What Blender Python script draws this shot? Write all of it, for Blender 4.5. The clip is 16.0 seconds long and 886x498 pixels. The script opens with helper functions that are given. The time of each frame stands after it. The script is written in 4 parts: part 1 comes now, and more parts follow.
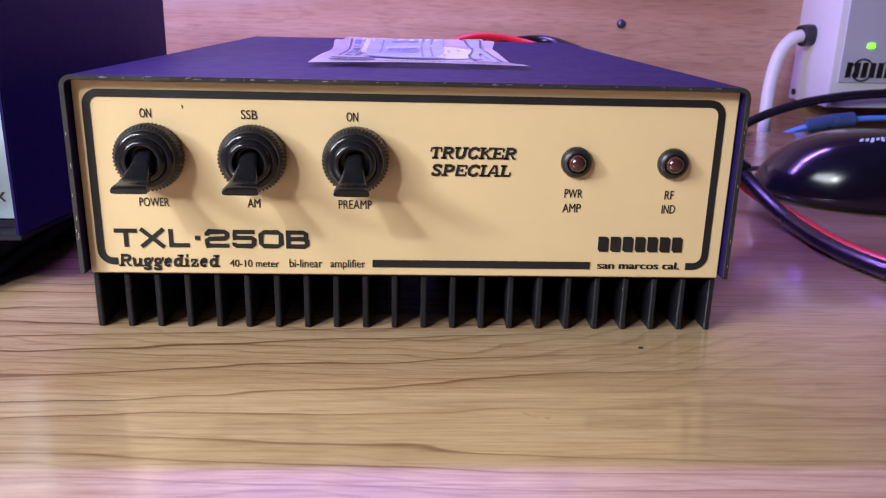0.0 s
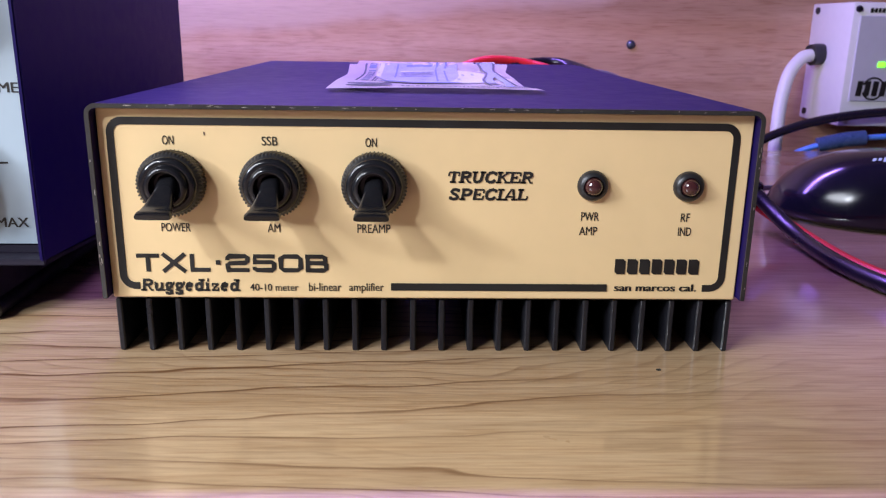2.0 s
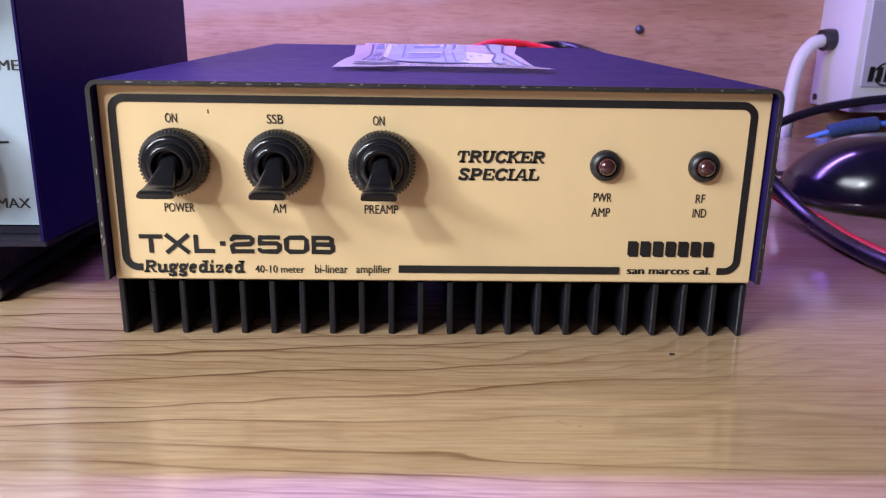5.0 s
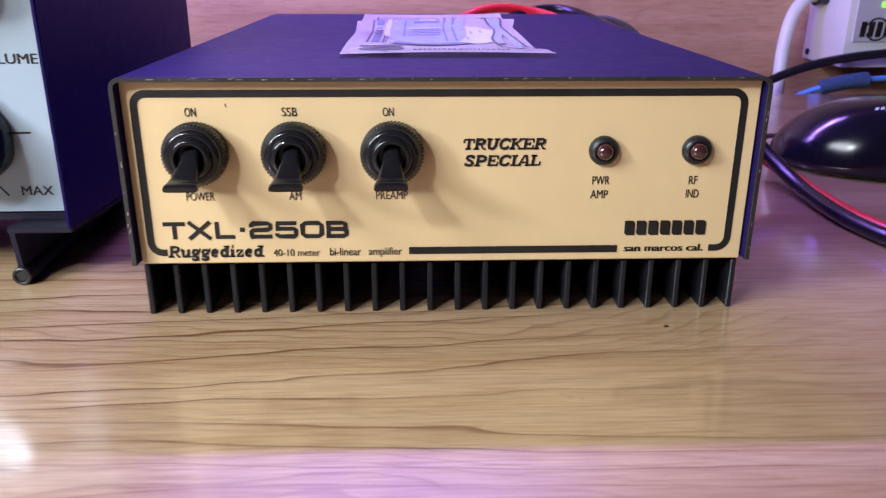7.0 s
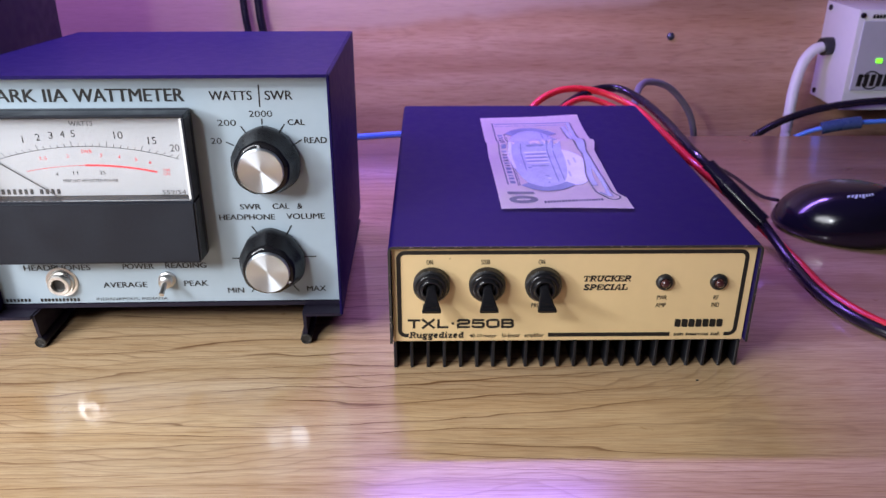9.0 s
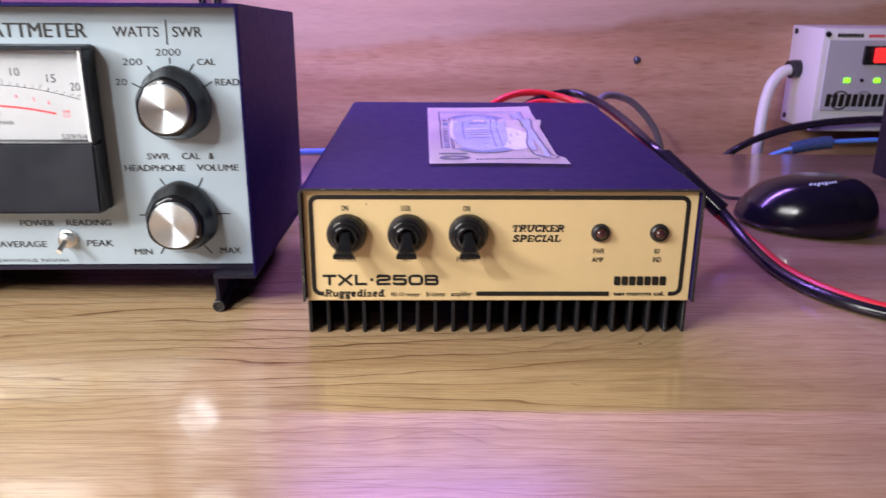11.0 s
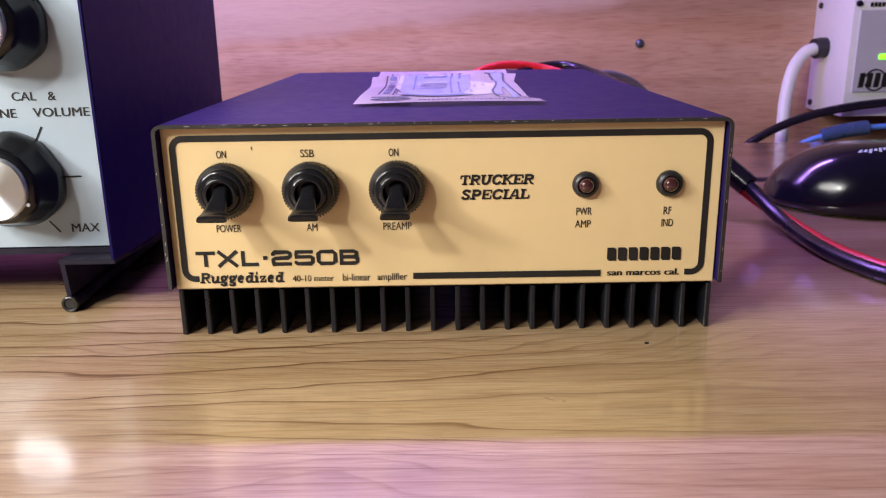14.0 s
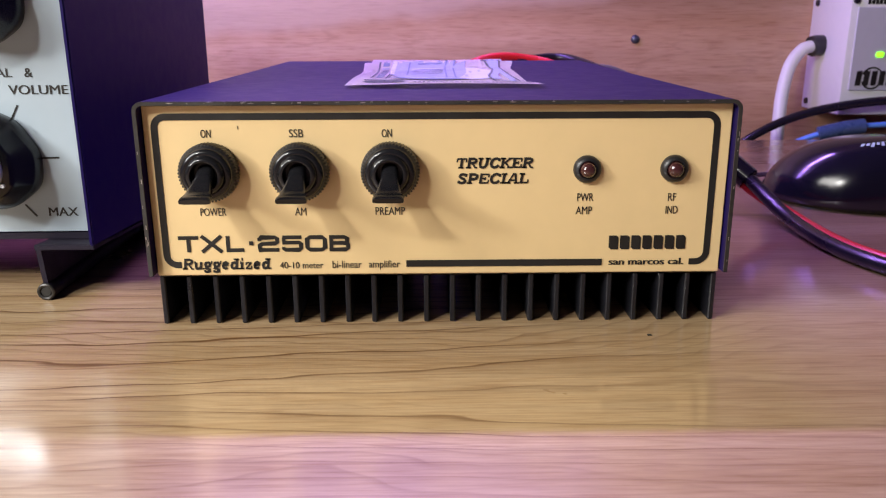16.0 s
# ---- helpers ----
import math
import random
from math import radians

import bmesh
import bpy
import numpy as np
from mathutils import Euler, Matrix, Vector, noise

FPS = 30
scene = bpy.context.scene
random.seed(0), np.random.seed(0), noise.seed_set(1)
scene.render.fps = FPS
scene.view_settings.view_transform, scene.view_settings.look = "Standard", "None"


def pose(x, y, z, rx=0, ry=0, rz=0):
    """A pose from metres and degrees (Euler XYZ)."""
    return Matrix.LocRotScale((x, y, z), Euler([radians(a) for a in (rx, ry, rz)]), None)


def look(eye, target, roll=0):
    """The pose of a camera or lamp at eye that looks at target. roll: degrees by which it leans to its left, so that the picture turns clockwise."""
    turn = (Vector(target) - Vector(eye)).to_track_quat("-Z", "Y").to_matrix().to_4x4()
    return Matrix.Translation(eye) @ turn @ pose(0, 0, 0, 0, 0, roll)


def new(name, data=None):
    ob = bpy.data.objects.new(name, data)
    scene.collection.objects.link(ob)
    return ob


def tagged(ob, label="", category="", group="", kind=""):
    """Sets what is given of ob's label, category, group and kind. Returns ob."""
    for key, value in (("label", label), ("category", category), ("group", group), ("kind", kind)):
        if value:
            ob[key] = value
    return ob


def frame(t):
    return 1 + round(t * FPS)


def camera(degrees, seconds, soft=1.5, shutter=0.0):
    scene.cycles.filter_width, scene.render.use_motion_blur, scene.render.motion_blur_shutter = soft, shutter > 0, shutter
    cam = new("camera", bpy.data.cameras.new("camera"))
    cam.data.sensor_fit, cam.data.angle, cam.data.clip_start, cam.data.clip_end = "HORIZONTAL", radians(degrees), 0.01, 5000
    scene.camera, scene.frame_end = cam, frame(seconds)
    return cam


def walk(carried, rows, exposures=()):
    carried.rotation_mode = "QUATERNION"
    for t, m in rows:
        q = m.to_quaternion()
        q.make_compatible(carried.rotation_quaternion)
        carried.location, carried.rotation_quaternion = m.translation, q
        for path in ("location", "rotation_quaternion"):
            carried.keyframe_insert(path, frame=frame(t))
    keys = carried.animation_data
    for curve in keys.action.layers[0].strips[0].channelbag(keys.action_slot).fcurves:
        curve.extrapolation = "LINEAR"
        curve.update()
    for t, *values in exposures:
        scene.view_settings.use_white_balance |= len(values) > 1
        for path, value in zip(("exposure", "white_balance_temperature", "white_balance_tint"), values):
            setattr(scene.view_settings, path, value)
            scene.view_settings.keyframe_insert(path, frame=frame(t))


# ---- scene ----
cam = camera(58.20, 16.0, soft=1.15, shutter=0.3)
PATH = [
    (0, (-0.00042, -0.20076, 0.08452), (0.01270, 0.08586, -0.00310), 1.37),
    (0.5, (-0.00087, -0.20108, 0.08481), (0.01191, 0.08580, -0.00200), 1.27),
    (1, (-0.00111, -0.20153, 0.08536), (0.01055, 0.08596, 0.00044), 1.15),
    (1.5, (-0.00181, -0.20263, 0.08643), (0.00880, 0.08557, 0.00381), 1.04),
    (2, (-0.00280, -0.20210, 0.08616), (0.00682, 0.08662, 0.00525), 0.89),
    (2.5, (-0.00373, -0.19959, 0.08438), (0.00475, 0.08931, 0.00398), 0.79),
    (3, (-0.00379, -0.19895, 0.08318), (0.00402, 0.08985, 0.00235), 0.82),
    (3.5, (-0.00421, -0.19800, 0.08196), (0.00358, 0.09048, 0.00000), 0.94),
    (4, (-0.00395, -0.19828, 0.08204), (0.00371, 0.08995, -0.00080), 0.95),
    (4.5, (-0.00362, -0.19810, 0.08228), (0.00368, 0.08979, -0.00181), 0.91),
    (4.7, (-0.00355, -0.19788, 0.08227), (0.00378, 0.08991, -0.00212), 0.94),
    (6.8, (-0.00625, -0.20563, 0.09354), (0.00749, 0.07775, -0.00396), 0.36),
    (7, (-0.00782, -0.20719, 0.09496), (0.00232, 0.07443, -0.00792), 0.14),
    (7.2, (-0.01627, -0.22041, 0.11677), (-0.00538, 0.05796, 0.00546), 0.21),
    (7.5, (-0.01649, -0.26054, 0.15541), (-0.02011, 0.01311, 0.03251), -1.42),
    (8, (-0.05532, -0.30713, 0.22077), (-0.05047, -0.03790, 0.08852), -0.48),
    (8.2, (-0.05977, -0.31563, 0.23186), (-0.05501, -0.04677, 0.09885), -0.42),
    (10.3, (-0.06917, -0.33282, 0.17963), (-0.06723, -0.05206, 0.07395), 1.19),
    (10.5, (-0.06594, -0.33534, 0.18082), (-0.06637, -0.05388, 0.07702), 0.89),
    (11, (-0.02987, -0.32191, 0.14869), (-0.02507, -0.03786, 0.05231), 0.37),
    (11.5, (-0.01792, -0.30896, 0.13846), (-0.00536, -0.02213, 0.05148), 0.53),
    (12, (-0.00081, -0.26700, 0.11625), (0.01353, 0.02082, 0.03286), -0.27),
    (12.5, (0.00221, -0.24353, 0.10487), (0.01027, 0.04479, 0.02237), -1.13),
    (13, (0.00169, -0.23605, 0.09999), (0.00426, 0.05264, 0.01846), -1.40),
    (13.5, (-0.00073, -0.23581, 0.09789), (0.00018, 0.05280, 0.01603), -1.11),
    (14, (-0.00092, -0.23449, 0.09442), (-0.00038, 0.05397, 0.01201), -0.85),
    (14.5, (-0.00298, -0.23074, 0.08872), (-0.00193, 0.05753, 0.00568), -0.70),
    (15, (-0.00263, -0.22720, 0.08559), (-0.00030, 0.06103, 0.00241), -0.59),
    (15.5, (-0.00257, -0.22490, 0.08935), (0.00117, 0.06347, 0.00669), -0.37),
    (16, (-0.00239, -0.22554, 0.08722), (0.00201, 0.06307, 0.00544), -0.18),
]
cam.data.dof.use_dof, cam.data.dof.focus_distance, cam.data.dof.aperture_fstop = True, 0.235, 40.0
walk(cam, [(t, look(eye, target, roll)) for t, eye, target, roll in PATH], [(0, 0.06, 5850, 14), (4.7, 0.06, 5850, 14), (6.8, 0.08, 5800, 13), (7.5, -0.17, 5950, 12), (8.0, -0.34, 6050, 12), (8.2, -0.34, 6050, 12), (10.5, -0.13, 6350, 13), (11.5, 0.0, 6700, 13), (16, 0.0, 6750, 11)])

# ---- world and lights ----
world = bpy.data.worlds.new("dim_room")
scene.world = world
world.use_nodes = True
bg = world.node_tree.nodes["Background"]
bg.inputs[0].default_value, bg.inputs[1].default_value = (0.75, 0.72, 0.85, 1), 0.06


def area(name, eye, target, sx, sy, watts, colour):
    d = bpy.data.lights.new(name, "AREA")
    d.shape, d.size, d.size_y, d.energy, d.color = "RECTANGLE", sx, sy, watts, colour
    o = new(name, d)
    o.matrix_world = look(eye, target)
    return o


# two white room lamps ahead of the desk and to its left
area("room_lamp", (-0.335, -0.440, 0.395), (-0.08, 0, 0.04), 0.045, 0.045, 1.65, (0.975, 0.98, 0.965))
area("room_lamp", (-0.440, -0.255, 0.218), (-0.12, 0, 0.04), 0.050, 0.050, 1.10, (0.975, 0.98, 0.965))
# soft fill light added out of view on the left, standing for no window
area("side_fill", (-0.54, -0.34, 0.43), (-0.12, -0.02, 0.02), 0.32, 0.32, 4.9, (0.975, 0.975, 0.955))
# violet light strip under the overhead shelf
area("light_strip", (-0.31, 0.315, 0.398), (-0.31, 0.08, 0.0), 0.82, 0.012, 8.0, (0.41, 0.225, 1.0))

# ---- building helpers ----
ORIGIN = {}


def thing(name, x, y, z, label, category, group="", kind=""):
    e = new(name)
    e.location, e.empty_display_size = (x, y, z), 0.01
    ORIGIN[e.name] = Vector((x, y, z))
    return tagged(e, label, category, group, kind)


def finish(me, smooth):
    if smooth:
        me.polygons.foreach_set("use_smooth", [True] * len(me.polygons))
        me.set_sharp_from_angle(angle=radians(smooth))


def part(name, bm, material, parent=None, label="", smooth=35, kind=""):
    """One mesh under a thing or a part; the vertices are given in world metres."""
    bmesh.ops.recalc_face_normals(bm, faces=bm.faces)
    o = ORIGIN[parent.name] if parent else Vector((0, 0, 0))
    bm.transform(Matrix.Translation(-o))
    me = bpy.data.meshes.new(name)
    bm.to_mesh(me)
    bm.free()
    me.materials.append(material)
    finish(me, smooth)
    ob = new(name, me)
    ob.parent = parent
    ORIGIN[ob.name] = o
    return tagged(ob, label, kind=kind)


def box(x0, x1, y0, y1, z0, z1, bevel=0.0, seg=2, bm=None):
    bm = bm or bmesh.new()
    m = Matrix.LocRotScale(((x0 + x1) / 2, (y0 + y1) / 2, (z0 + z1) / 2), None, (x1 - x0, y1 - y0, z1 - z0))
    vs = bmesh.ops.create_cube(bm, size=1, matrix=m)["verts"]
    if bevel:
        es = list({e for v in vs for e in v.link_edges})
        bmesh.ops.bevel(bm, geom=es, offset=bevel, segments=seg, affect="EDGES", profile=0.5)
    return bm


def prism(poly, axis, a, b, bevel=0.0, bm=None):
    """A polygon in the plane across an axis ('x': (y, z), 'y': (x, z), 'z': (x, y)), from a to b along it."""
    bm = bm or bmesh.new()

    def place(p, q):
        return {"x": (q, p[0], p[1]), "y": (p[0], q, p[1]), "z": (p[0], p[1], q)}[axis]

    lo, hi = ([bm.verts.new(place(p, q)) for p in poly] for q in (a, b))
    n = len(poly)
    bm.faces.new(lo), bm.faces.new(hi)
    for i in range(n):
        bm.faces.new((lo[i], lo[(i + 1) % n], hi[(i + 1) % n], hi[i]))
    if bevel:
        bmesh.ops.bevel(bm, geom=list({e for v in lo + hi for e in v.link_edges}), offset=bevel, segments=2, affect="EDGES")
    return bm


def lathe(x, z, profile, seg=48, wobble=None, bm=None):
    """Turned round an axis along y through (x, z); profile: rows of (y, radius)."""
    bm = bm or bmesh.new()
    rings = []
    for y, r in profile:
        ring = []
        for i in range(seg):
            a = 2 * math.pi * i / seg
            q = r * (wobble(a, y) if wobble else 1)
            ring.append(bm.verts.new((x + q * math.cos(a), y, z + q * math.sin(a))))
        rings.append(ring)
    for p, q in zip(rings, rings[1:]):
        for i in range(seg):
            bm.faces.new((p[i], p[(i + 1) % seg], q[(i + 1) % seg], q[i]))
    bm.faces.new(rings[0]), bm.faces.new(rings[-1])
    return bm


def glide(pts, n=10):
    """A smooth line through the points."""
    p = [Vector(q) for q in pts]
    p = [2 * p[0] - p[1], *p, 2 * p[-1] - p[-2]]
    out = []
    for a, b, c, d in zip(p, p[1:], p[2:], p[3:]):
        for i in range(n):
            t = i / n
            out.append(0.5 * (2 * b + (c - a) * t + (2 * a - 5 * b + 4 * c - d) * t * t + (3 * b - a - 3 * c + d) * t ** 3))
    return out + [p[-2]]


def tube(pts, r, seg=12, n=10, bm=None):
    bm = bm or bmesh.new()
    line = glide(pts, n)
    rings, up = [], Vector((0.03, 0.02, 1))
    for i, c in enumerate(line):
        d = (line[min(i + 1, len(line) - 1)] - line[max(i - 1, 0)]).normalized()
        s = d.cross(up).normalized() if d.cross(up).length > 0.05 else d.cross(Vector((1, 0, 0))).normalized()
        w = s.cross(d).normalized()
        rings.append([bm.verts.new(c + r * (math.cos(2 * math.pi * k / seg) * s + math.sin(2 * math.pi * k / seg) * w)) for k in range(seg)])
    for p, q in zip(rings, rings[1:]):
        for i in range(seg):
            bm.faces.new((p[i], p[(i + 1) % seg], q[(i + 1) % seg], q[i]))
    bm.faces.new(rings[0]), bm.faces.new(rings[-1])
    return bm


def stroke(pts, width, y, thick=0.00004, closed=False, bm=None):
    """A printed line of that width in an upright plane, through points (x, z)."""
    bm = bm or bmesh.new()
    p = [Vector(q) for q in pts]
    n = len(p)
    sides = []
    for i in range(n):
        a, b = (p[i - 1], p[(i + 1) % n]) if closed else (p[max(i - 1, 0)], p[min(i + 1, n - 1)])
        d = (b - a).normalized()
        s = Vector((-d.y, d.x)) * width / 2
        if 0 < i < n - 1 or closed:
            e = (p[i] - p[i - 1]).normalized()
            s /= max(0.71, abs(d.dot(e)))
        sides.append([bm.verts.new((q.x, yy, q.y)) for yy in (y, y - thick) for q in (p[i] + s, p[i] - s)])
    for i in range(n if closed else n - 1):
        a, b = sides[i], sides[(i + 1) % n]
        bm.faces.new((a[2], a[3], b[3], b[2])), bm.faces.new((a[0], b[0], b[1], a[1]))
        bm.faces.new((a[0], a[2], b[2], b[0])), bm.faces.new((a[1], b[1], b[3], a[3]))
    return bm


def arc(cx, cz, r, a0, a1, n=8):
    return [(cx + r * math.cos(radians(a0 + (a1 - a0) * i / n)), cz + r * math.sin(radians(a0 + (a1 - a0) * i / n))) for i in range(n + 1)]


def glyphs(words, bold=0.0, slant=0.0):
    """A flat mesh of lettering in the built-in font, in the unit square (x right, y up)."""
    c = bpy.data.curves.new("lettering", "FONT")
    c.body, c.offset, c.shear, c.resolution_u = words, bold, slant, 4
    o = bpy.data.objects.new("lettering", c)
    scene.collection.objects.link(o)
    deps = bpy.context.evaluated_depsgraph_get()
    me = bpy.data.meshes.new_from_object(o.evaluated_get(deps))
    bm = bmesh.new()
    bm.from_mesh(me)
    bpy.data.objects.remove(o), bpy.data.curves.remove(c), bpy.data.meshes.remove(me)
    xs, ys = [v.co.x for v in bm.verts], [v.co.y for v in bm.verts]
    x0, x1, y0, y1 = min(xs), max(xs), min(ys), max(ys)
    for v in bm.verts:
        v.co = ((v.co.x - x0) / (x1 - x0), (v.co.y - y0) / (y1 - y0), 0)
    return bm


def letter(words, x0, x1, z0, z1, y, material, parent, bold=0.0, slant=0.0, name="lettering"):
    """Printed words that fill x0..x1, z0..z1 on an upright plane at y. Millimetres but for y."""
    bm = glyphs(words, 0.0, slant)
    for v in bm.verts:
        v.co = ((x0 + (x1 - x0 - 10 * bold) * v.co.x) / 1000, y, (z0 + (z1 - z0) * v.co.y) / 1000)
    if bold:
        # heavier print: the same letters again, a little aside
        for k in (0.5, 1.0):
            again = bmesh.ops.duplicate(bm, geom=[f for f in bm.faces if f.tag is False and abs(f.verts[0].co.y - y) < 1e-7])["geom"]
            for v in again:
                if isinstance(v, bmesh.types.BMVert):
                    v.co.x += k * bold / 100
                    v.co.y -= k * 0.00003
    return part(name, bm, material, parent, smooth=0)


SLAB = {
    "T": (1.0, [[(0.5, 0), (0.5, 1)], [(0.06, 0.9), (0.94, 0.9)]], [(0.5, 0)], [(0.08, 0.72), (0.92, 0.72)]),
    "R": (1.05, [[(0.22, 0), (0.22, 1)], [(0.1, 0.91), (0.6, 0.91), (0.78, 0.82), (0.8, 0.7), (0.72, 0.56), (0.55, 0.5), (0.22, 0.5)], [(0.5, 0.5), (0.8, 0.06), (0.98, 0.06)]], [(0.22, 0)], []),
    "U": (1.1, [[(0.2, 1), (0.2, 0.35), (0.28, 0.14), (0.45, 0.07), (0.62, 0.12), (0.74, 0.3), (0.78, 1)]], [(0.2, 1), (0.8, 1)], []),
    "C": (1.0, [[(0.88, 0.72), (0.8, 0.86), (0.6, 0.93), (0.36, 0.88), (0.18, 0.68), (0.15, 0.4), (0.25, 0.17), (0.48, 0.07), (0.72, 0.12), (0.88, 0.3)]], [], [(0.9, 0.8)]),
    "K": (1.1, [[(0.22, 0), (0.22, 1)], [(0.85, 0.95), (0.3, 0.45)], [(0.42, 0.55), (0.84, 0.05)]], [(0.22, 0), (0.22, 1), (0.86, 0), (0.84, 1)], []),
    "E": (1.0, [[(0.22, 0), (0.22, 1)], [(0.1, 0.91), (0.9, 0.91)], [(0.22, 0.5), (0.62, 0.5)], [(0.1, 0.09), (0.92, 0.09)]], [], [(0.88, 0.75), (0.9, 0.25), (0.6, 0.5)]),
    "S": (0.9, [[(0.82, 0.74), (0.72, 0.88), (0.5, 0.93), (0.28, 0.88), (0.2, 0.73), (0.32, 0.59), (0.66, 0.44), (0.8, 0.28), (0.72, 0.12), (0.5, 0.07), (0.26, 0.12), (0.15, 0.28)]], [], [(0.84, 0.82), (0.14, 0.18)]),
    "P": (1.0, [[(0.24, 0), (0.24, 1)], [(0.1, 0.91), (0.62, 0.91), (0.82, 0.8), (0.84, 0.66), (0.74, 0.5), (0.56, 0.44), (0.24, 0.44)]], [(0.24, 0)], []),
    "I": (0.55, [[(0.5, 0), (0.5, 1)]], [(0.5, 0), (0.5, 1)], []),
    "A": (1.1, [[(0.14, 0), (0.5, 0.97), (0.62, 0.97), (0.84, 0)], [(0.28, 0.32), (0.76, 0.32)]], [(0.14, 0), (0.84, 0)], []),
    "L": (0.95, [[(0.26, 0), (0.26, 1)], [(0.1, 0.09), (0.9, 0.09)]], [(0.26, 1)], [(0.88, 0.25)]),
    "u": (0.92, [[(0.22, 0.66), (0.22, 0.25), (0.30, 0.10), (0.46, 0.07), (0.62, 0.14), (0.70, 0.24)], [(0.74, 0.70), (0.74, 0.0)]], [(0.80, 0)], [(0.12, 0.62)]),
    "g": (0.86, [[(0.46, 0.66), (0.26, 0.60), (0.20, 0.44), (0.30, 0.28), (0.50, 0.24), (0.68, 0.34), (0.72, 0.48), (0.62, 0.62), (0.46, 0.66)], [(0.34, 0.24), (0.24, 0.12), (0.45, 0.05), (0.70, 0.00), (0.72, -0.16), (0.48, -0.24), (0.22, -0.18), (0.20, -0.06)]], [], [(0.88, 0.64)]),
    "e": (0.78, [[(0.24, 0.38), (0.74, 0.42), (0.72, 0.56), (0.52, 0.66), (0.30, 0.58), (0.20, 0.36), (0.28, 0.14), (0.50, 0.07), (0.74, 0.16)]], [], []),
    "d": (0.92, [[(0.72, 1.0), (0.72, 0.0)], [(0.66, 0.52), (0.48, 0.65), (0.28, 0.58), (0.20, 0.36), (0.28, 0.14), (0.46, 0.07), (0.66, 0.18)]], [(0.80, 0), (0.66, 1)], []),
    "i": (0.52, [[(0.5, 0.66), (0.5, 0.0)]], [(0.5, 0)], [(0.5, 0.92), (0.28, 0.60)]),
    "z": (0.80, [[(0.16, 0.60), (0.80, 0.60)], [(0.76, 0.60), (0.20, 0.07)], [(0.16, 0.07), (0.84, 0.07)]], [], [(0.18, 0.52), (0.82, 0.16)]),
}


# broad square letters of even weight
WIDE = {
    "T": [[(0.0, 0.885), (1.0, 0.885)], [(0.5, 0.0), (0.5, 0.9)]],
    "X": [[(0.07, 0.0), (0.93, 1.0)], [(0.07, 1.0), (0.93, 0.0)]],
    "L": [[(0.1, 1.0), (0.1, 0.3), (0.1, 0.115), (0.3, 0.115), (1.0, 0.115)]],
    "2": [[(0.09, 0.66), (0.09, 0.78), (0.17, 0.885), (0.83, 0.885), (0.91, 0.8), (0.91, 0.6), (0.83, 0.52), (0.17, 0.48), (0.09, 0.4), (0.09, 0.2), (0.10, 0.115), (0.25, 0.115), (0.98, 0.115)]],
    "5": [[(0.95, 0.885), (0.3, 0.885), (0.11, 0.885), (0.11, 0.75), (0.11, 0.56), (0.3, 0.56), (0.83, 0.56), (0.91, 0.48), (0.91, 0.2), (0.83, 0.115), (0.17, 0.115), (0.09, 0.2), (0.09, 0.3)]],
    "0": [[(0.22, 0.115), (0.78, 0.115), (0.91, 0.24), (0.91, 0.76), (0.78, 0.885), (0.22, 0.885), (0.09, 0.76), (0.09, 0.24)]],
    "B": [[(0.0, 0.885), (0.75, 0.885), (0.87, 0.8), (0.87, 0.6), (0.75, 0.52), (0.1, 0.52)], [(0.6, 0.52), (0.8, 0.5), (0.91, 0.42), (0.91, 0.2), (0.8, 0.115), (0.0, 0.115)], [(0.1, 0.05), (0.1, 0.95)]],
}


def slab_letter(words, x0, x1, z0, z1, y, material, parent, slant=0.17, weight=1.0):
    """Heavy slanted letters with slab feet; millimetres but for y."""
    h = z1 - z0
    total = sum(SLAB[c][0] for c in words)
    unit = (x1 - x0 - slant * h) / total
    x = x0
    for c in words:
        w, lines, feet, ticks = SLAB[c]
        bm = bmesh.new()

        def to(p):
            return ((x + p[0] * w * unit * 1.02 + slant * h * p[1]) / 1000, (z0 + h * p[1]) / 1000)

        for i, line in enumerate(lines):
            upright = len(line) == 2 and abs(line[0][0] - line[1][0]) < 0.2
            stroke([to(p) for p in line], weight * (0.80 if upright or len(line) > 4 else 0.52) / 1000, y - 0.00001 * (i + 2), bm=bm)
        for px, pz in feet:
            q = 0.93 if pz else 0.07
            stroke([to((px - 0.24 / w, q)), to((px + 0.24 / w, q))], 0.50 / 1000, y - 0.00002, bm=bm)
        for px, pz in ticks:
            stroke([to((px, pz - 0.14)), to((px, pz + 0.14))], 0.42 / 1000, y, bm=bm)
        part("lettering", bm, material, parent, smooth=0)
        x += w * unit


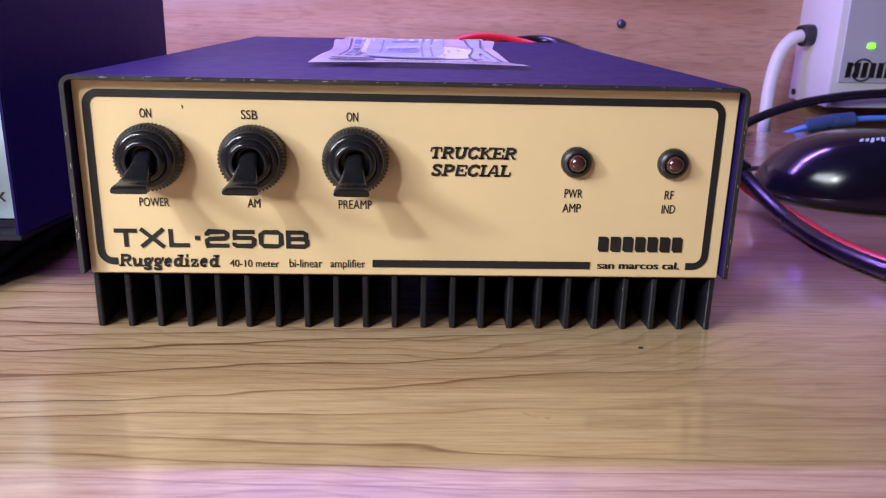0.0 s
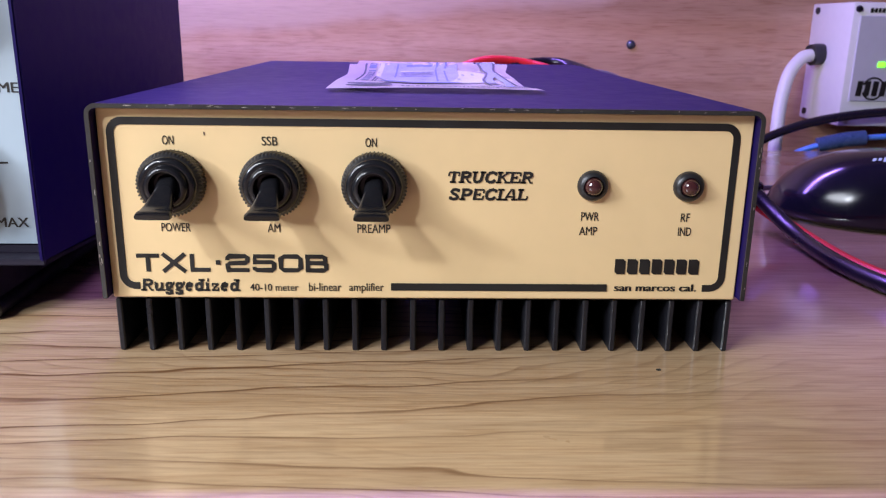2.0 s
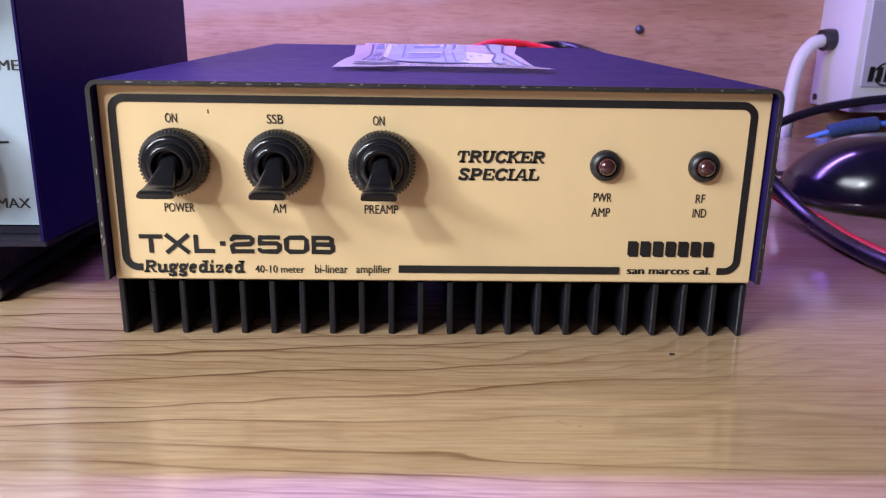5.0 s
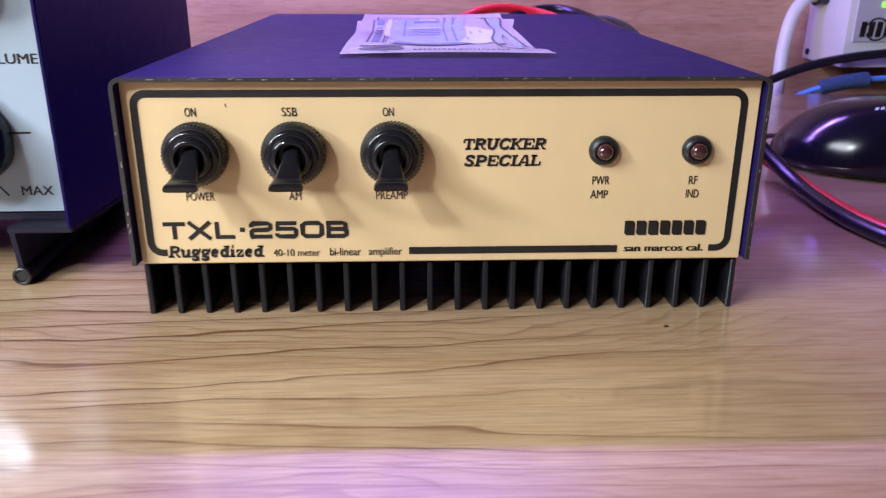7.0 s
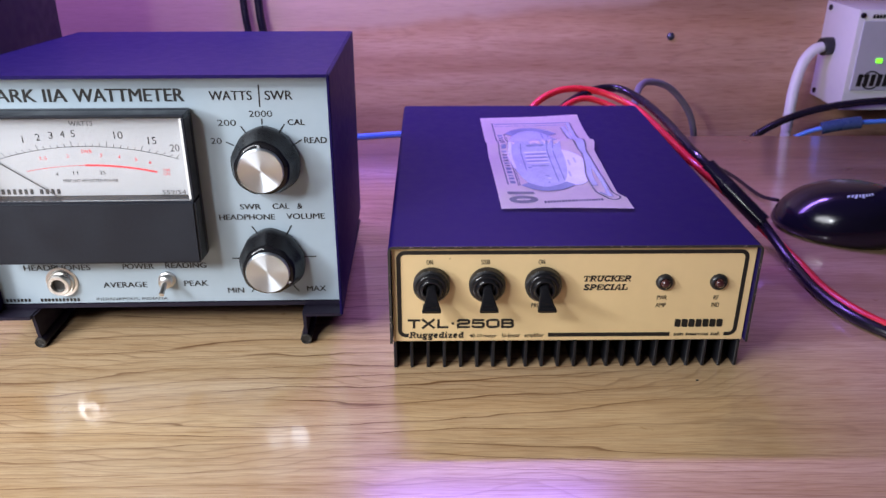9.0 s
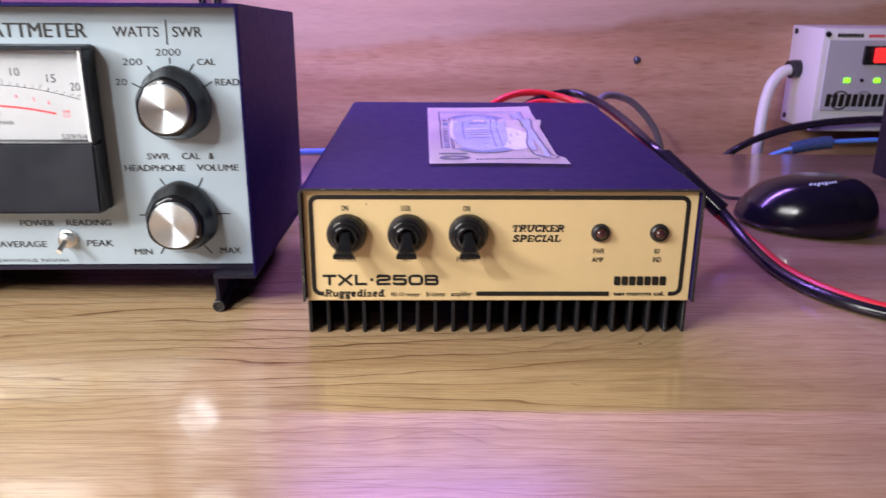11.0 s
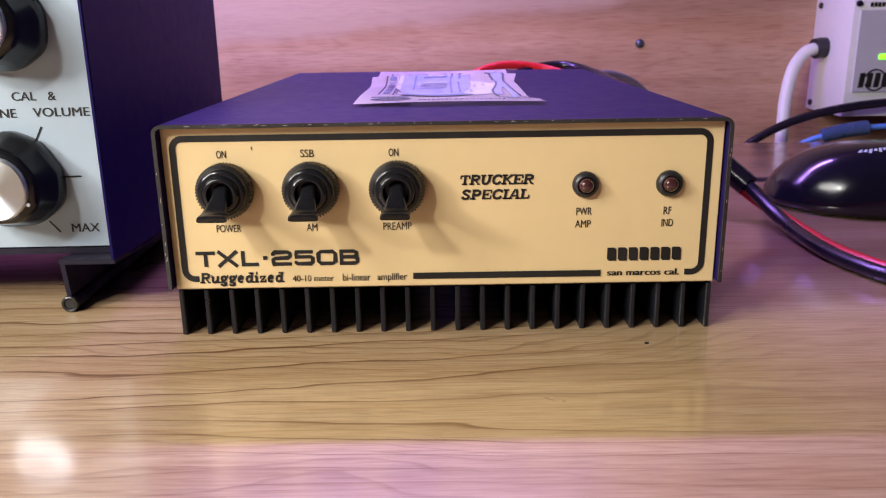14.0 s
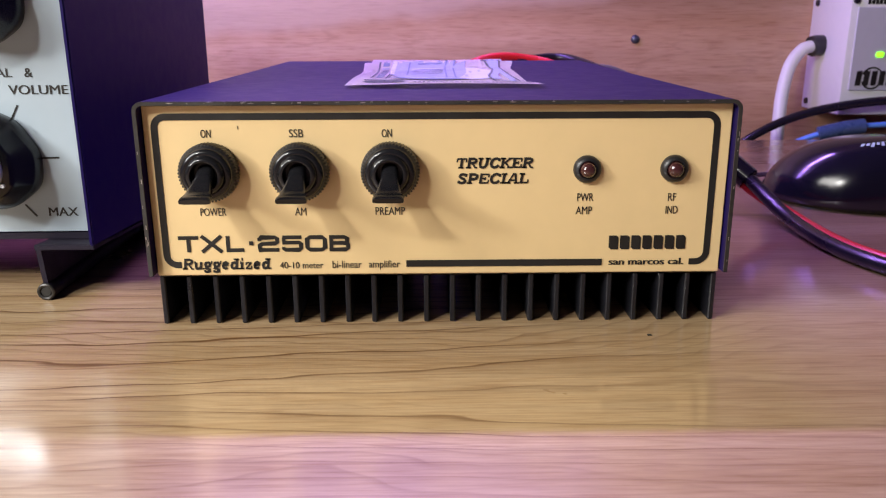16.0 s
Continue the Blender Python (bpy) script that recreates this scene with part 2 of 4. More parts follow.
# ---- materials ----
def material(name, base, rough=0.5, metal=0.0, spec=0.5, coat=0.0, vary=0.12, grain=300.0, bump=0.05, rvary=0.1, bdist=0.0003):
    m = bpy.data.materials.new(name)
    m.use_nodes = True
    t = m.node_tree
    b = t.nodes["Principled BSDF"]
    tc = t.nodes.new("ShaderNodeTexCoord")
    n1, n2 = t.nodes.new("ShaderNodeTexNoise"), t.nodes.new("ShaderNodeTexNoise")
    n1.inputs["Scale"].default_value, n1.inputs["Detail"].default_value = grain, 4
    n2.inputs["Scale"].default_value, n2.inputs["Detail"].default_value = grain / 14, 5
    for n in (n1, n2):
        t.links.new(tc.outputs["Object"], n.inputs["Vector"])
    add = t.nodes.new("ShaderNodeMath")
    add.operation = "ADD"
    t.links.new(n1.outputs[0], add.inputs[0]), t.links.new(n2.outputs[0], add.inputs[1])
    mr = t.nodes.new("ShaderNodeMapRange")
    mr.inputs["From Min"].default_value, mr.inputs["From Max"].default_value = 0.6, 1.4
    mr.inputs["To Min"].default_value, mr.inputs["To Max"].default_value = 1 - vary, 1 + vary
    t.links.new(add.outputs[0], mr.inputs["Value"])
    mul = t.nodes.new("ShaderNodeVectorMath")
    mul.operation = "SCALE"
    mul.inputs[0].default_value = base
    t.links.new(mr.outputs[0], mul.inputs["Scale"])
    t.links.new(mul.outputs[0], b.inputs["Base Color"])
    rr = t.nodes.new("ShaderNodeMapRange")
    rr.inputs["From Min"].default_value, rr.inputs["From Max"].default_value = 0.3, 0.7
    rr.inputs["To Min"].default_value, rr.inputs["To Max"].default_value = max(0.02, rough - rvary), min(1, rough + rvary)
    t.links.new(n2.outputs[0], rr.inputs["Value"]), t.links.new(rr.outputs[0], b.inputs["Roughness"])
    b.inputs["Metallic"].default_value, b.inputs["Specular IOR Level"].default_value = metal, spec
    b.inputs["Coat Weight"].default_value, b.inputs["Coat Roughness"].default_value = coat, 0.08
    bp = t.nodes.new("ShaderNodeBump")
    bp.inputs["Strength"].default_value, bp.inputs["Distance"].default_value = bump, bdist
    t.links.new(n1.outputs[0], bp.inputs["Height"]), t.links.new(bp.outputs[0], b.inputs["Normal"])
    return m


def wood(name, light, mid, dark, across, shift=(0, 0, 0), rough=0.32, coat=0.5, spacing=0.011, lines=1.0, wander=0.10, plain=False, streaks=60, sap=None):
    """Varnished flat-sawn boards with the grain along x; across: the axis that the rings run over, 'y' or 'z'."""
    m = bpy.data.materials.new(name)
    m.use_nodes = True
    t = m.node_tree
    b = t.nodes["Principled BSDF"]
    L = t.links.new
    tc, mp = t.nodes.new("ShaderNodeTexCoord"), t.nodes.new("ShaderNodeMapping")
    mp.inputs["Location"].default_value = shift
    mp.inputs["Rotation"].default_value = (radians(-90) if across == "z" else 0, 0, 0)
    L(tc.outputs["Object"], mp.inputs["Vector"])

    def scaled(sx, sy):
        s = t.nodes.new("ShaderNodeVectorMath")
        s.operation = "MULTIPLY"
        s.inputs[1].default_value = (sx, sy, 0)
        L(mp.outputs[0], s.inputs[0])
        return s.outputs[0]

    def noised(vec, scale, detail=4, rough_=0.55, distort=0.0):
        n = t.nodes.new("ShaderNodeTexNoise")
        n.inputs["Scale"].default_value, n.inputs["Detail"].default_value = scale, detail
        n.inputs["Roughness"].default_value, n.inputs["Distortion"].default_value = rough_, distort
        L(vec, n.inputs["Vector"])
        return n.outputs[0]

    def ramp(v, *stops):
        r = t.nodes.new("ShaderNodeValToRGB")
        e = r.color_ramp.elements
        for i, (p, c) in enumerate(stops):
            q = e[i] if i < 2 else e.new(p)
            q.position, q.color = p, (*c, 1) if isinstance(c, tuple) else (c, c, c, 1)
        L(v, r.inputs[0])
        return r.outputs[0]

    def mix(kind, f, a, c):
        x = t.nodes.new("ShaderNodeMix")
        x.data_type, x.blend_type = "RGBA", kind
        for v, s in ((f, x.inputs[0]), (a, x.inputs[6]), (c, x.inputs[7])):
            if isinstance(v, (int, float)):
                s.default_value = v
            elif isinstance(v, tuple):
                s.default_value = (*v, 1)
            else:
                L(v, s)
        return x.outputs[2]

    drift = noised(scaled(3.4, 7.0), 1.0, 3, 0.45)

    def flow(sx):
        """The coordinates with the rings drifting up and down along the board."""
        c = t.nodes.new("ShaderNodeMath")
        c.operation = "MULTIPLY_ADD"
        c.inputs[1].default_value, c.inputs[2].default_value = wander, -wander / 2
        L(drift, c.inputs[0])
        j = t.nodes.new("ShaderNodeMath")
        j.operation = "MULTIPLY_ADD"
        j.inputs[1].default_value = wander * 0.13
        L(noised(scaled(16, 30), 1.0, 3, 0.6), j.inputs[0]), L(c.outputs[0], j.inputs[2])
        c = j
        v = t.nodes.new("ShaderNodeCombineXYZ")
        L(c.outputs[0], v.inputs[1])
        a = t.nodes.new("ShaderNodeVectorMath")
        a.operation = "ADD"
        L(scaled(sx, 1), a.inputs[0]), L(v.outputs[0], a.inputs[1])
        return a.outputs[0]

    def rings(sx, scale, distort, dscale):
        w = t.nodes.new("ShaderNodeTexWave")
        w.wave_type, w.bands_direction, w.wave_profile = "BANDS", "Y", "SAW"
        w.inputs["Scale"].default_value, w.inputs["Distortion"].default_value = scale, distort
        w.inputs["Detail"].default_value, w.inputs["Detail Scale"].default_value = 2.5, dscale
        w.inputs["Detail Roughness"].default_value = 0.45
        L(flow(sx), w.inputs["Vector"])
        return w.outputs["Fac"]

    base = ramp(noised(scaled(1.4, 15), 1.3, 6, 0.62, 0.8), (0.28, mid), (0.72, light))
    tone = ramp(noised(scaled(0.5, 6), 1.6, 4), (0.36, 0.72), (0.64, 1.08))
    def contours(sx, sy, rise, slope):
        """Growth lines as the level lines of a smooth uneven field: they flow, crowd together and close in loops."""
        f = t.nodes.new("ShaderNodeMath")
        f.operation = "MULTIPLY_ADD"
        f.inputs[1].default_value = rise
        L(noised(scaled(sx, sy), 1.0, 5, 0.46, 0.2), f.inputs[0])
        sp = t.nodes.new("ShaderNodeSeparateXYZ")
        L(mp.outputs[0], sp.inputs[0])
        g = t.nodes.new("ShaderNodeMath")
        g.operation = "MULTIPLY"
        g.inputs[1].default_value = slope
        L(sp.outputs[1], g.inputs[0]), L(g.outputs[0], f.inputs[2])
        fr = t.nodes.new("ShaderNodeMath")
        fr.operation = "FRACT"
        L(f.outputs[0], fr.inputs[0])
        return fr.outputs[0]

    line = ramp(contours(2.6, 13.0, 10.0, 1.35 / spacing), (0.0, 0.0), (0.70, 0.02), (0.89, 0.20), (0.955, 0.95), (0.98, 0.7), (1.0, 0.0))
    fine = ramp(rings(0.22, 0.314 / spacing * 2.3, 7.0, 0.4), (0.0, 0.0), (0.74, 0.05), (0.95, 0.50), (1.0, 0.15))
    where = ramp(noised(scaled(6.0, 30), 1.0, 4), (0.34, 0.25 * lines), (0.58, lines))
    where2 = ramp(noised(scaled(2.0, 11), 1.9, 3), (0.34, 0.16 * lines), (0.58, 0.9 * lines))
    if plain:
        # the grain is bold on one side of the board, quiet on the other and along the front
        sep = t.nodes.new("ShaderNodeSeparateXYZ")
        L(tc.outputs["Object"], sep.inputs[0])
        for axis, a0, a1, v0, v1 in ((0, 0.0, 0.11, 1.0, 0.38), (1, -0.100, -0.062, 0.40, 1.0)):
            q = t.nodes.new("ShaderNodeMapRange")
            for key, v in (("From Min", a0), ("From Max", a1), ("To Min", v0), ("To Max", v1)):
                q.inputs[key].default_value = v
            L(sep.outputs[axis], q.inputs["Value"])
            where, where2 = mix("MULTIPLY", 1.0, where, q.outputs[0]), mix("MULTIPLY", 1.0, where2, q.outputs[0])
    pores = ramp(noised(scaled(45, 900), 1.0, 3), (0.50, 0.0), (0.70, 0.5))
    k = mix("MULTIPLY", 1.0, base, tone)
    streak = ramp(noised(scaled(1.1, streaks), 1.0, 4, 0.6, 0.4), (0.34, (0.84, 0.745, 0.635)), (0.62, (1.05, 1.05, 1.06)))
    k = mix("MULTIPLY", 0.8, k, streak)
    k = mix("MIX", mix("MULTIPLY", 1.0, line, where), k, dark)
    k = mix("MIX", mix("MULTIPLY", 1.0, fine, where2), k, dark)
    k = mix("MULTIPLY", pores, k, mid)
    fibre = ramp(noised(scaled(55, 1300), 1.0, 4, 0.65), (0.36, (0.86, 0.83, 0.80)), (0.64, (1.07, 1.07, 1.07)))
    k = mix("MULTIPLY", 1.0 if plain else 0.45, k, fibre)
    if sap:
        # paler sapwood above an uneven growth line that climbs along the board
        low, climb, pale = sap
        sp = t.nodes.new("ShaderNodeSeparateXYZ")
        L(tc.outputs["Object"], sp.inputs[0])
        line_up = t.nodes.new("ShaderNodeMath")
        line_up.operation = "MULTIPLY_ADD"
        line_up.inputs[1].default_value = -climb
        L(sp.outputs[0], line_up.inputs[0]), L(sp.outputs[2], line_up.inputs[2])
        sway = t.nodes.new("ShaderNodeMath")
        sway.operation = "MULTIPLY_ADD"
        sway.inputs[1].default_value = 0.05
        L(noised(scaled(7, 4), 1.0, 4, 0.5), sway.inputs[0]), L(line_up.outputs[0], sway.inputs[2])
        edge = t.nodes.new("ShaderNodeMapRange")
        edge.inputs["From Min"].default_value, edge.inputs["From Max"].default_value = low + 0.021, low + 0.031
        edge.inputs["To Max"].default_value = 0.5
        L(sway.outputs[0], edge.inputs["Value"])
        k = mix("MIX", edge.outputs[0], k, mix("MULTIPLY", 0.35, pale, fibre))
    L(k, b.inputs["Base Color"])
    smear = noised(scaled(14, 18), 1.0, 5)
    r = t.nodes.new("ShaderNodeMapRange")
    r.inputs["From Min"].default_value, r.inputs["From Max"].default_value = 0.3, 0.75
    r.inputs["To Min"].default_value, r.inputs["To Max"].default_value = rough - 0.06, rough + 0.12
    L(smear, r.inputs["Value"]), L(r.outputs[0], b.inputs["Roughness"])
    b.inputs["Coat Weight"].default_value, b.inputs["Coat IOR"].default_value = coat, 1.6
    rc = t.nodes.new("ShaderNodeMapRange")
    rc.inputs["From Min"].default_value, rc.inputs["From Max"].default_value = 0.35, 0.7
    rc.inputs["To Min"].default_value, rc.inputs["To Max"].default_value = 0.08, 0.18
    L(smear, rc.inputs["Value"]), L(rc.outputs[0], b.inputs["Coat Roughness"])
    bp = t.nodes.new("ShaderNodeBump")
    bp.inputs["Strength"].default_value, bp.inputs["Distance"].default_value = 0.10, 0.0002
    L(pores, bp.inputs["Height"]), L(bp.outputs[0], b.inputs["Normal"])
    return m


def glow(name, colour, strength):
    m = bpy.data.materials.new(name)
    m.use_nodes = True
    b = m.node_tree.nodes["Principled BSDF"]
    b.inputs["Base Color"].default_value = (*colour, 1)
    b.inputs["Emission Color"].default_value, b.inputs["Emission Strength"].default_value = (*colour, 1), strength
    return m


TABLE_WOOD = wood("varnished_maple", (0.725, 0.545, 0.335), (0.565, 0.388, 0.212), (0.22, 0.108, 0.045), "y", (0.31, 0.12, 0), coat=1.0, spacing=0.0125, lines=1.25, wander=0.12, plain=True)
WALL_WOOD = wood("panel_birch", (0.76, 0.49, 0.36), (0.50, 0.275, 0.18), (0.22, 0.10, 0.06), "z", (1.7, 0.4, 0), rough=0.4, coat=0.3, spacing=0.03, lines=0.20, wander=0.16, streaks=26, sap=(0.094, 0.085, (0.63, 0.47, 0.41)))
PLAIN_WALL = material("plain_wall", (0.52, 0.52, 0.53), 0.8, grain=30)
FLOOR_MAT = material("floor_carpet", (0.12, 0.11, 0.11), 0.95, grain=80)
# black paint with the light strip's violet cast put into its base colour
BLACK_PAINT = material("black_wrinkle_paint_violet_lit", (0.0110, 0.0060, 0.064), 0.48, spec=0.08, grain=2600, bump=0.2, vary=0.10, bdist=0.00012, rvary=0.035)
WORN_EDGE = material("worn_black_edge", (0.030, 0.028, 0.026), 0.4, grain=900, vary=0.35, bump=0.2)
CASE_BLACK = material("dull_black_case_paint", (0.013, 0.010, 0.022), 0.55, spec=0.25, grain=1800, bump=0.2, vary=0.15, bdist=0.00012)
FIN_BLACK = material("black_anodised", (0.011, 0.011, 0.015), 0.36, spec=0.4, grain=900, bump=0.1, vary=0.25)
GOLD = material("gold_panel", (0.78, 0.578, 0.298), 0.36, 0.0, 0.5, grain=140, vary=0.035, bump=0.02, rvary=0.05)
INK = material("black_ink", (0.012, 0.011, 0.010), 0.5, grain=2000, vary=0.3, bump=0.02)
PLASTIC = material("black_glossy_plastic", (0.010, 0.010, 0.012), 0.17, spec=0.45, grain=500, vary=0.2, bump=0.02, rvary=0.06)
PLASTIC_DULL = material("black_dull_plastic", (0.016, 0.016, 0.018), 0.34, grain=700, vary=0.2, bump=0.04)
RED_LENS = material("dark_red_lens", (0.055, 0.017, 0.018), 0.14, spec=0.6, coat=0.6, bump=0.0)
GREY_FACE = material("pale_grey_enamel", (0.37, 0.45, 0.51), 0.42, grain=180, vary=0.03, bump=0.02)
DARK_GREY = material("dark_grey_plastic", (0.013, 0.016, 0.024), 0.38, spec=0.35, grain=600, vary=0.15, bump=0.03)
SCREW_BLUE = material("blued_steel", (0.10, 0.105, 0.15), 0.35, 0.6, grain=900, vary=0.2, bump=0.05)
DIAL_WHITE = material("dial_white", (0.45, 0.46, 0.48), 0.55, grain=90, vary=0.02, bump=0.0)
DIAL_INK = material("dial_ink", (0.05, 0.05, 0.055), 0.6, vary=0.2, bump=0.0)
DIAL_RED = material("dial_red", (0.75, 0.08, 0.10), 0.6, vary=0.1, bump=0.0)
STEEL = material("nickel_plate", (0.72, 0.71, 0.69), 0.33, 1.0, grain=600, vary=0.1, bump=0.03)
NOTE_PAPER = material("banknote_paper", (0.88, 0.80, 0.73), 0.8, grain=400, vary=0.05, bump=0.15)
NOTE_INK = material("banknote_ink", (0.12, 0.13, 0.14), 0.8, grain=1500, vary=0.35, bump=0.0)
NOTE_TINT = material("banknote_tint", (0.36, 0.40, 0.49), 0.8, grain=1200, vary=0.30, bump=0.0)
NOTE_PALE = material("banknote_pale_tint", (0.60, 0.62, 0.66), 0.8, grain=1200, vary=0.15, bump=0.0)
NOTE_DEEP = material("banknote_deep_tint", (0.19, 0.23, 0.32), 0.8, grain=1200, vary=0.35, bump=0.0)
MOUSE_BLACK = material("glossy_black_shell", (0.006, 0.005, 0.013), 0.15, spec=0.5, grain=900, vary=0.15, bump=0.03, rvary=0.04)
WHITE_CASE = material("white_enamel", (0.72, 0.71, 0.71), 0.4, grain=150, vary=0.03, bump=0.02)
WHITE_PANEL = material("label_film", (0.50, 0.49, 0.57), 0.35, grain=200, vary=0.03, bump=0.0)
WHITE_CORD = material("white_cord_vinyl", (0.75, 0.74, 0.74), 0.45, grain=200, vary=0.05, bump=0.02)
RED_WIRE = material("red_wire_vinyl", (0.70, 0.025, 0.035), 0.35, grain=300, vary=0.1, bump=0.02)
BLACK_WIRE = material("black_wire_vinyl", (0.012, 0.010, 0.018), 0.24, grain=300, vary=0.2, bump=0.03)
GREY_WIRE = material("grey_wire_vinyl", (0.20, 0.20, 0.24), 0.45, grain=300, vary=0.1, bump=0.03)
BLUE_WIRE = material("blue_wire_vinyl", (0.10, 0.26, 0.80), 0.35, grain=300, vary=0.1, bump=0.02)
FERRITE = material("clear_blue_sleeve", (0.05, 0.085, 0.20), 0.3, grain=500, vary=0.3, bump=0.2)
GREEN_GLOW = glow("green_pilot_light", (0.25, 1.0, 0.03), 1.6)
RED_GLOW = glow("red_rocker_light", (1.0, 0.03, 0.03), 1.1)

BRUSHED = bpy.data.materials.new("turned_aluminium")
BRUSHED.use_nodes = True
_b = BRUSHED.node_tree.nodes["Principled BSDF"]
_b.inputs["Base Color"].default_value, _b.inputs["Metallic"].default_value = (0.74, 0.81, 0.88, 1), 1.0
_b.inputs["Roughness"].default_value, _b.inputs["Anisotropic"].default_value = 0.40, 0.9
_b.inputs["Anisotropic Rotation"].default_value = 0.25
_tan = BRUSHED.node_tree.nodes.new("ShaderNodeTangent")
_tan.direction_type, _tan.axis = "RADIAL", "Y"
BRUSHED.node_tree.links.new(_tan.outputs[0], _b.inputs["Tangent"])

GLASS = bpy.data.materials.new("clear_window")
GLASS.use_nodes = True
_t = GLASS.node_tree
_t.nodes.remove(_t.nodes["Principled BSDF"])
_tr, _gl, _mx, _fr = (_t.nodes.new(k) for k in ("ShaderNodeBsdfTransparent", "ShaderNodeBsdfGlossy", "ShaderNodeMixShader", "ShaderNodeFresnel"))
_gl.inputs["Roughness"].default_value, _fr.inputs["IOR"].default_value = 0.04, 1.45
_t.links.new(_fr.outputs[0], _mx.inputs[0]), _t.links.new(_tr.outputs[0], _mx.inputs[1]), _t.links.new(_gl.outputs[0], _mx.inputs[2])
_t.links.new(_mx.outputs[0], _t.nodes["Material Output"].inputs["Surface"])

# ---- the setting ----
WALL_Y = 0.484


def setting(name, bm, mat, label, category):
    o = part(name, bm, mat, None, label)
    return tagged(o, label, category, kind="structure")


setting("tabletop", box(-1.3, 1.5, -0.62, 0.386, -0.03, 0.0, 0.002), TABLE_WOOD, "glossy varnished light wooden desktop with flowing grain", "desktop")
setting("wall_north", box(-1.8, 2.0, WALL_Y, WALL_Y + 0.03, -0.75, 1.9), WALL_WOOD, "pinkish varnished wood panelling behind the desk", "wall")
setting("wall_west", box(-1.83, -1.8, -2.2, WALL_Y + 0.03, -0.75, 1.9), PLAIN_WALL, "plain painted side wall of the room", "wall")
setting("wall_east", box(2.0, 2.03, -2.2, WALL_Y + 0.03, -0.75, 1.9), PLAIN_WALL, "plain painted side wall of the room", "wall")
setting("wall_south", box(-1.83, 2.03, -2.23, -2.2, -0.75, 1.9), PLAIN_WALL, "plain painted wall behind the viewer", "wall")
setting("floor", box(-1.83, 2.03, -2.23, WALL_Y + 0.03, -0.78, -0.75), FLOOR_MAT, "dark carpeted floor under the desk", "floor")
setting("ceiling", box(-1.83, 2.03, -2.23, WALL_Y + 0.03, 1.9, 1.93), PLAIN_WALL, "plain pale ceiling", "ceiling")
setting("overhead_shelf", box(-1.3, 1.5, 0.30, WALL_Y, 0.408, 0.428, 0.002), WALL_WOOD, "wooden shelf above the desk carrying the light strip", "shelf")


# ---- the amplifier ----
def toggle_switch(x, z, parent):
    """A knurled ring nut with a stepped collar and a flared lever that hangs down."""
    teeth = 52

    def knurl(a, y):
        return 1 + 0.030 * math.cos((a + 25 * y) * teeth) * (1 if -0.0044 < y < -0.0002 else 0)

    sw = part("toggle_switch", lathe(x, z, [(0.0, 0.0080), (-0.0005, 0.0082), (-0.0018, 0.0082), (-0.0032, 0.0082), (-0.0043, 0.0081), (-0.0047, 0.0077), (-0.0052, 0.0074)], 312, knurl), PLASTIC_DULL, parent, "black toggle switch pushed down")
    part("collar", lathe(x, z, [(-0.0050, 0.0073), (-0.0060, 0.0071), (-0.0066, 0.0066), (-0.0068, 0.0059), (-0.0067, 0.0055), (-0.0074, 0.0053), (-0.0081, 0.0049), (-0.0084, 0.0043), (-0.0083, 0.0039), (-0.0070, 0.0036), (-0.0050, 0.0034), (-0.0046, 0.0006)], 64), PLASTIC, sw, smooth=50)
    # a flat paddle that widens towards its tip, hollow along its upper face
    bm = bmesh.new()
    rows, steps, n = [], 13, 20
    a, e = Vector((x, -0.0052, z + 0.0004)), Vector((x, -0.0188, z - 0.0050))
    along = (e - a).normalized()
    side, up = Vector((1, 0, 0)), Vector((1, 0, 0)).cross(along).normalized()
    for i in range(steps):
        t = i / (steps - 1)
        c = a + (e - a) * t + up * 0.0009 * math.sin(math.pi * t)
        last = 1 if i == steps - 1 else 0
        w = 0.0024 + 0.0021 * max(0.0, (t - 0.22) / 0.78) ** 1.25 - 0.0003 * last
        h = 0.0025 - 0.0015 * min(1.0, t / 0.75) - 0.0003 * last
        p = 0.75 - 0.35 * min(1.0, t / 0.4)
        ring = []
        for k in range(n):
            u = 2 * math.pi * k / n
            cu, su = math.cos(u), math.sin(u)
            ring.append(bm.verts.new(c + side * w * math.copysign(abs(cu) ** p, cu) + up * h * math.copysign(abs(su) ** p, su)))
        rows.append(ring)
    for p, q in zip(rows, rows[1:]):
        for k in range(n):
            bm.faces.new((p[k], p[(k + 1) % n], q[(k + 1) % n], q[k]))
    bm.faces.new(rows[0]), bm.faces.new(rows[-1])
    part("lever", bm, PLASTIC, sw, smooth=50)
    return sw


def pilot_lamp(x, z, parent):
    p = part("pilot_lamp", lathe(x, z, [(0.0, 0.0040), (-0.0008, 0.0040), (-0.0015, 0.0037), (-0.0020, 0.0032), (-0.0022, 0.0027), (-0.0020, 0.0025), (-0.0010, 0.0024)], 40), PLASTIC_DULL, parent, "black lamp holder with a dark red lens")
    part("lens", lathe(x, z, [(-0.0010, 0.0024), (-0.0022, 0.0023), (-0.0031, 0.0019), (-0.0037, 0.0012), (-0.0039, 0.0003)], 32), RED_LENS, p, "unlit dark red domed lens", smooth=80)


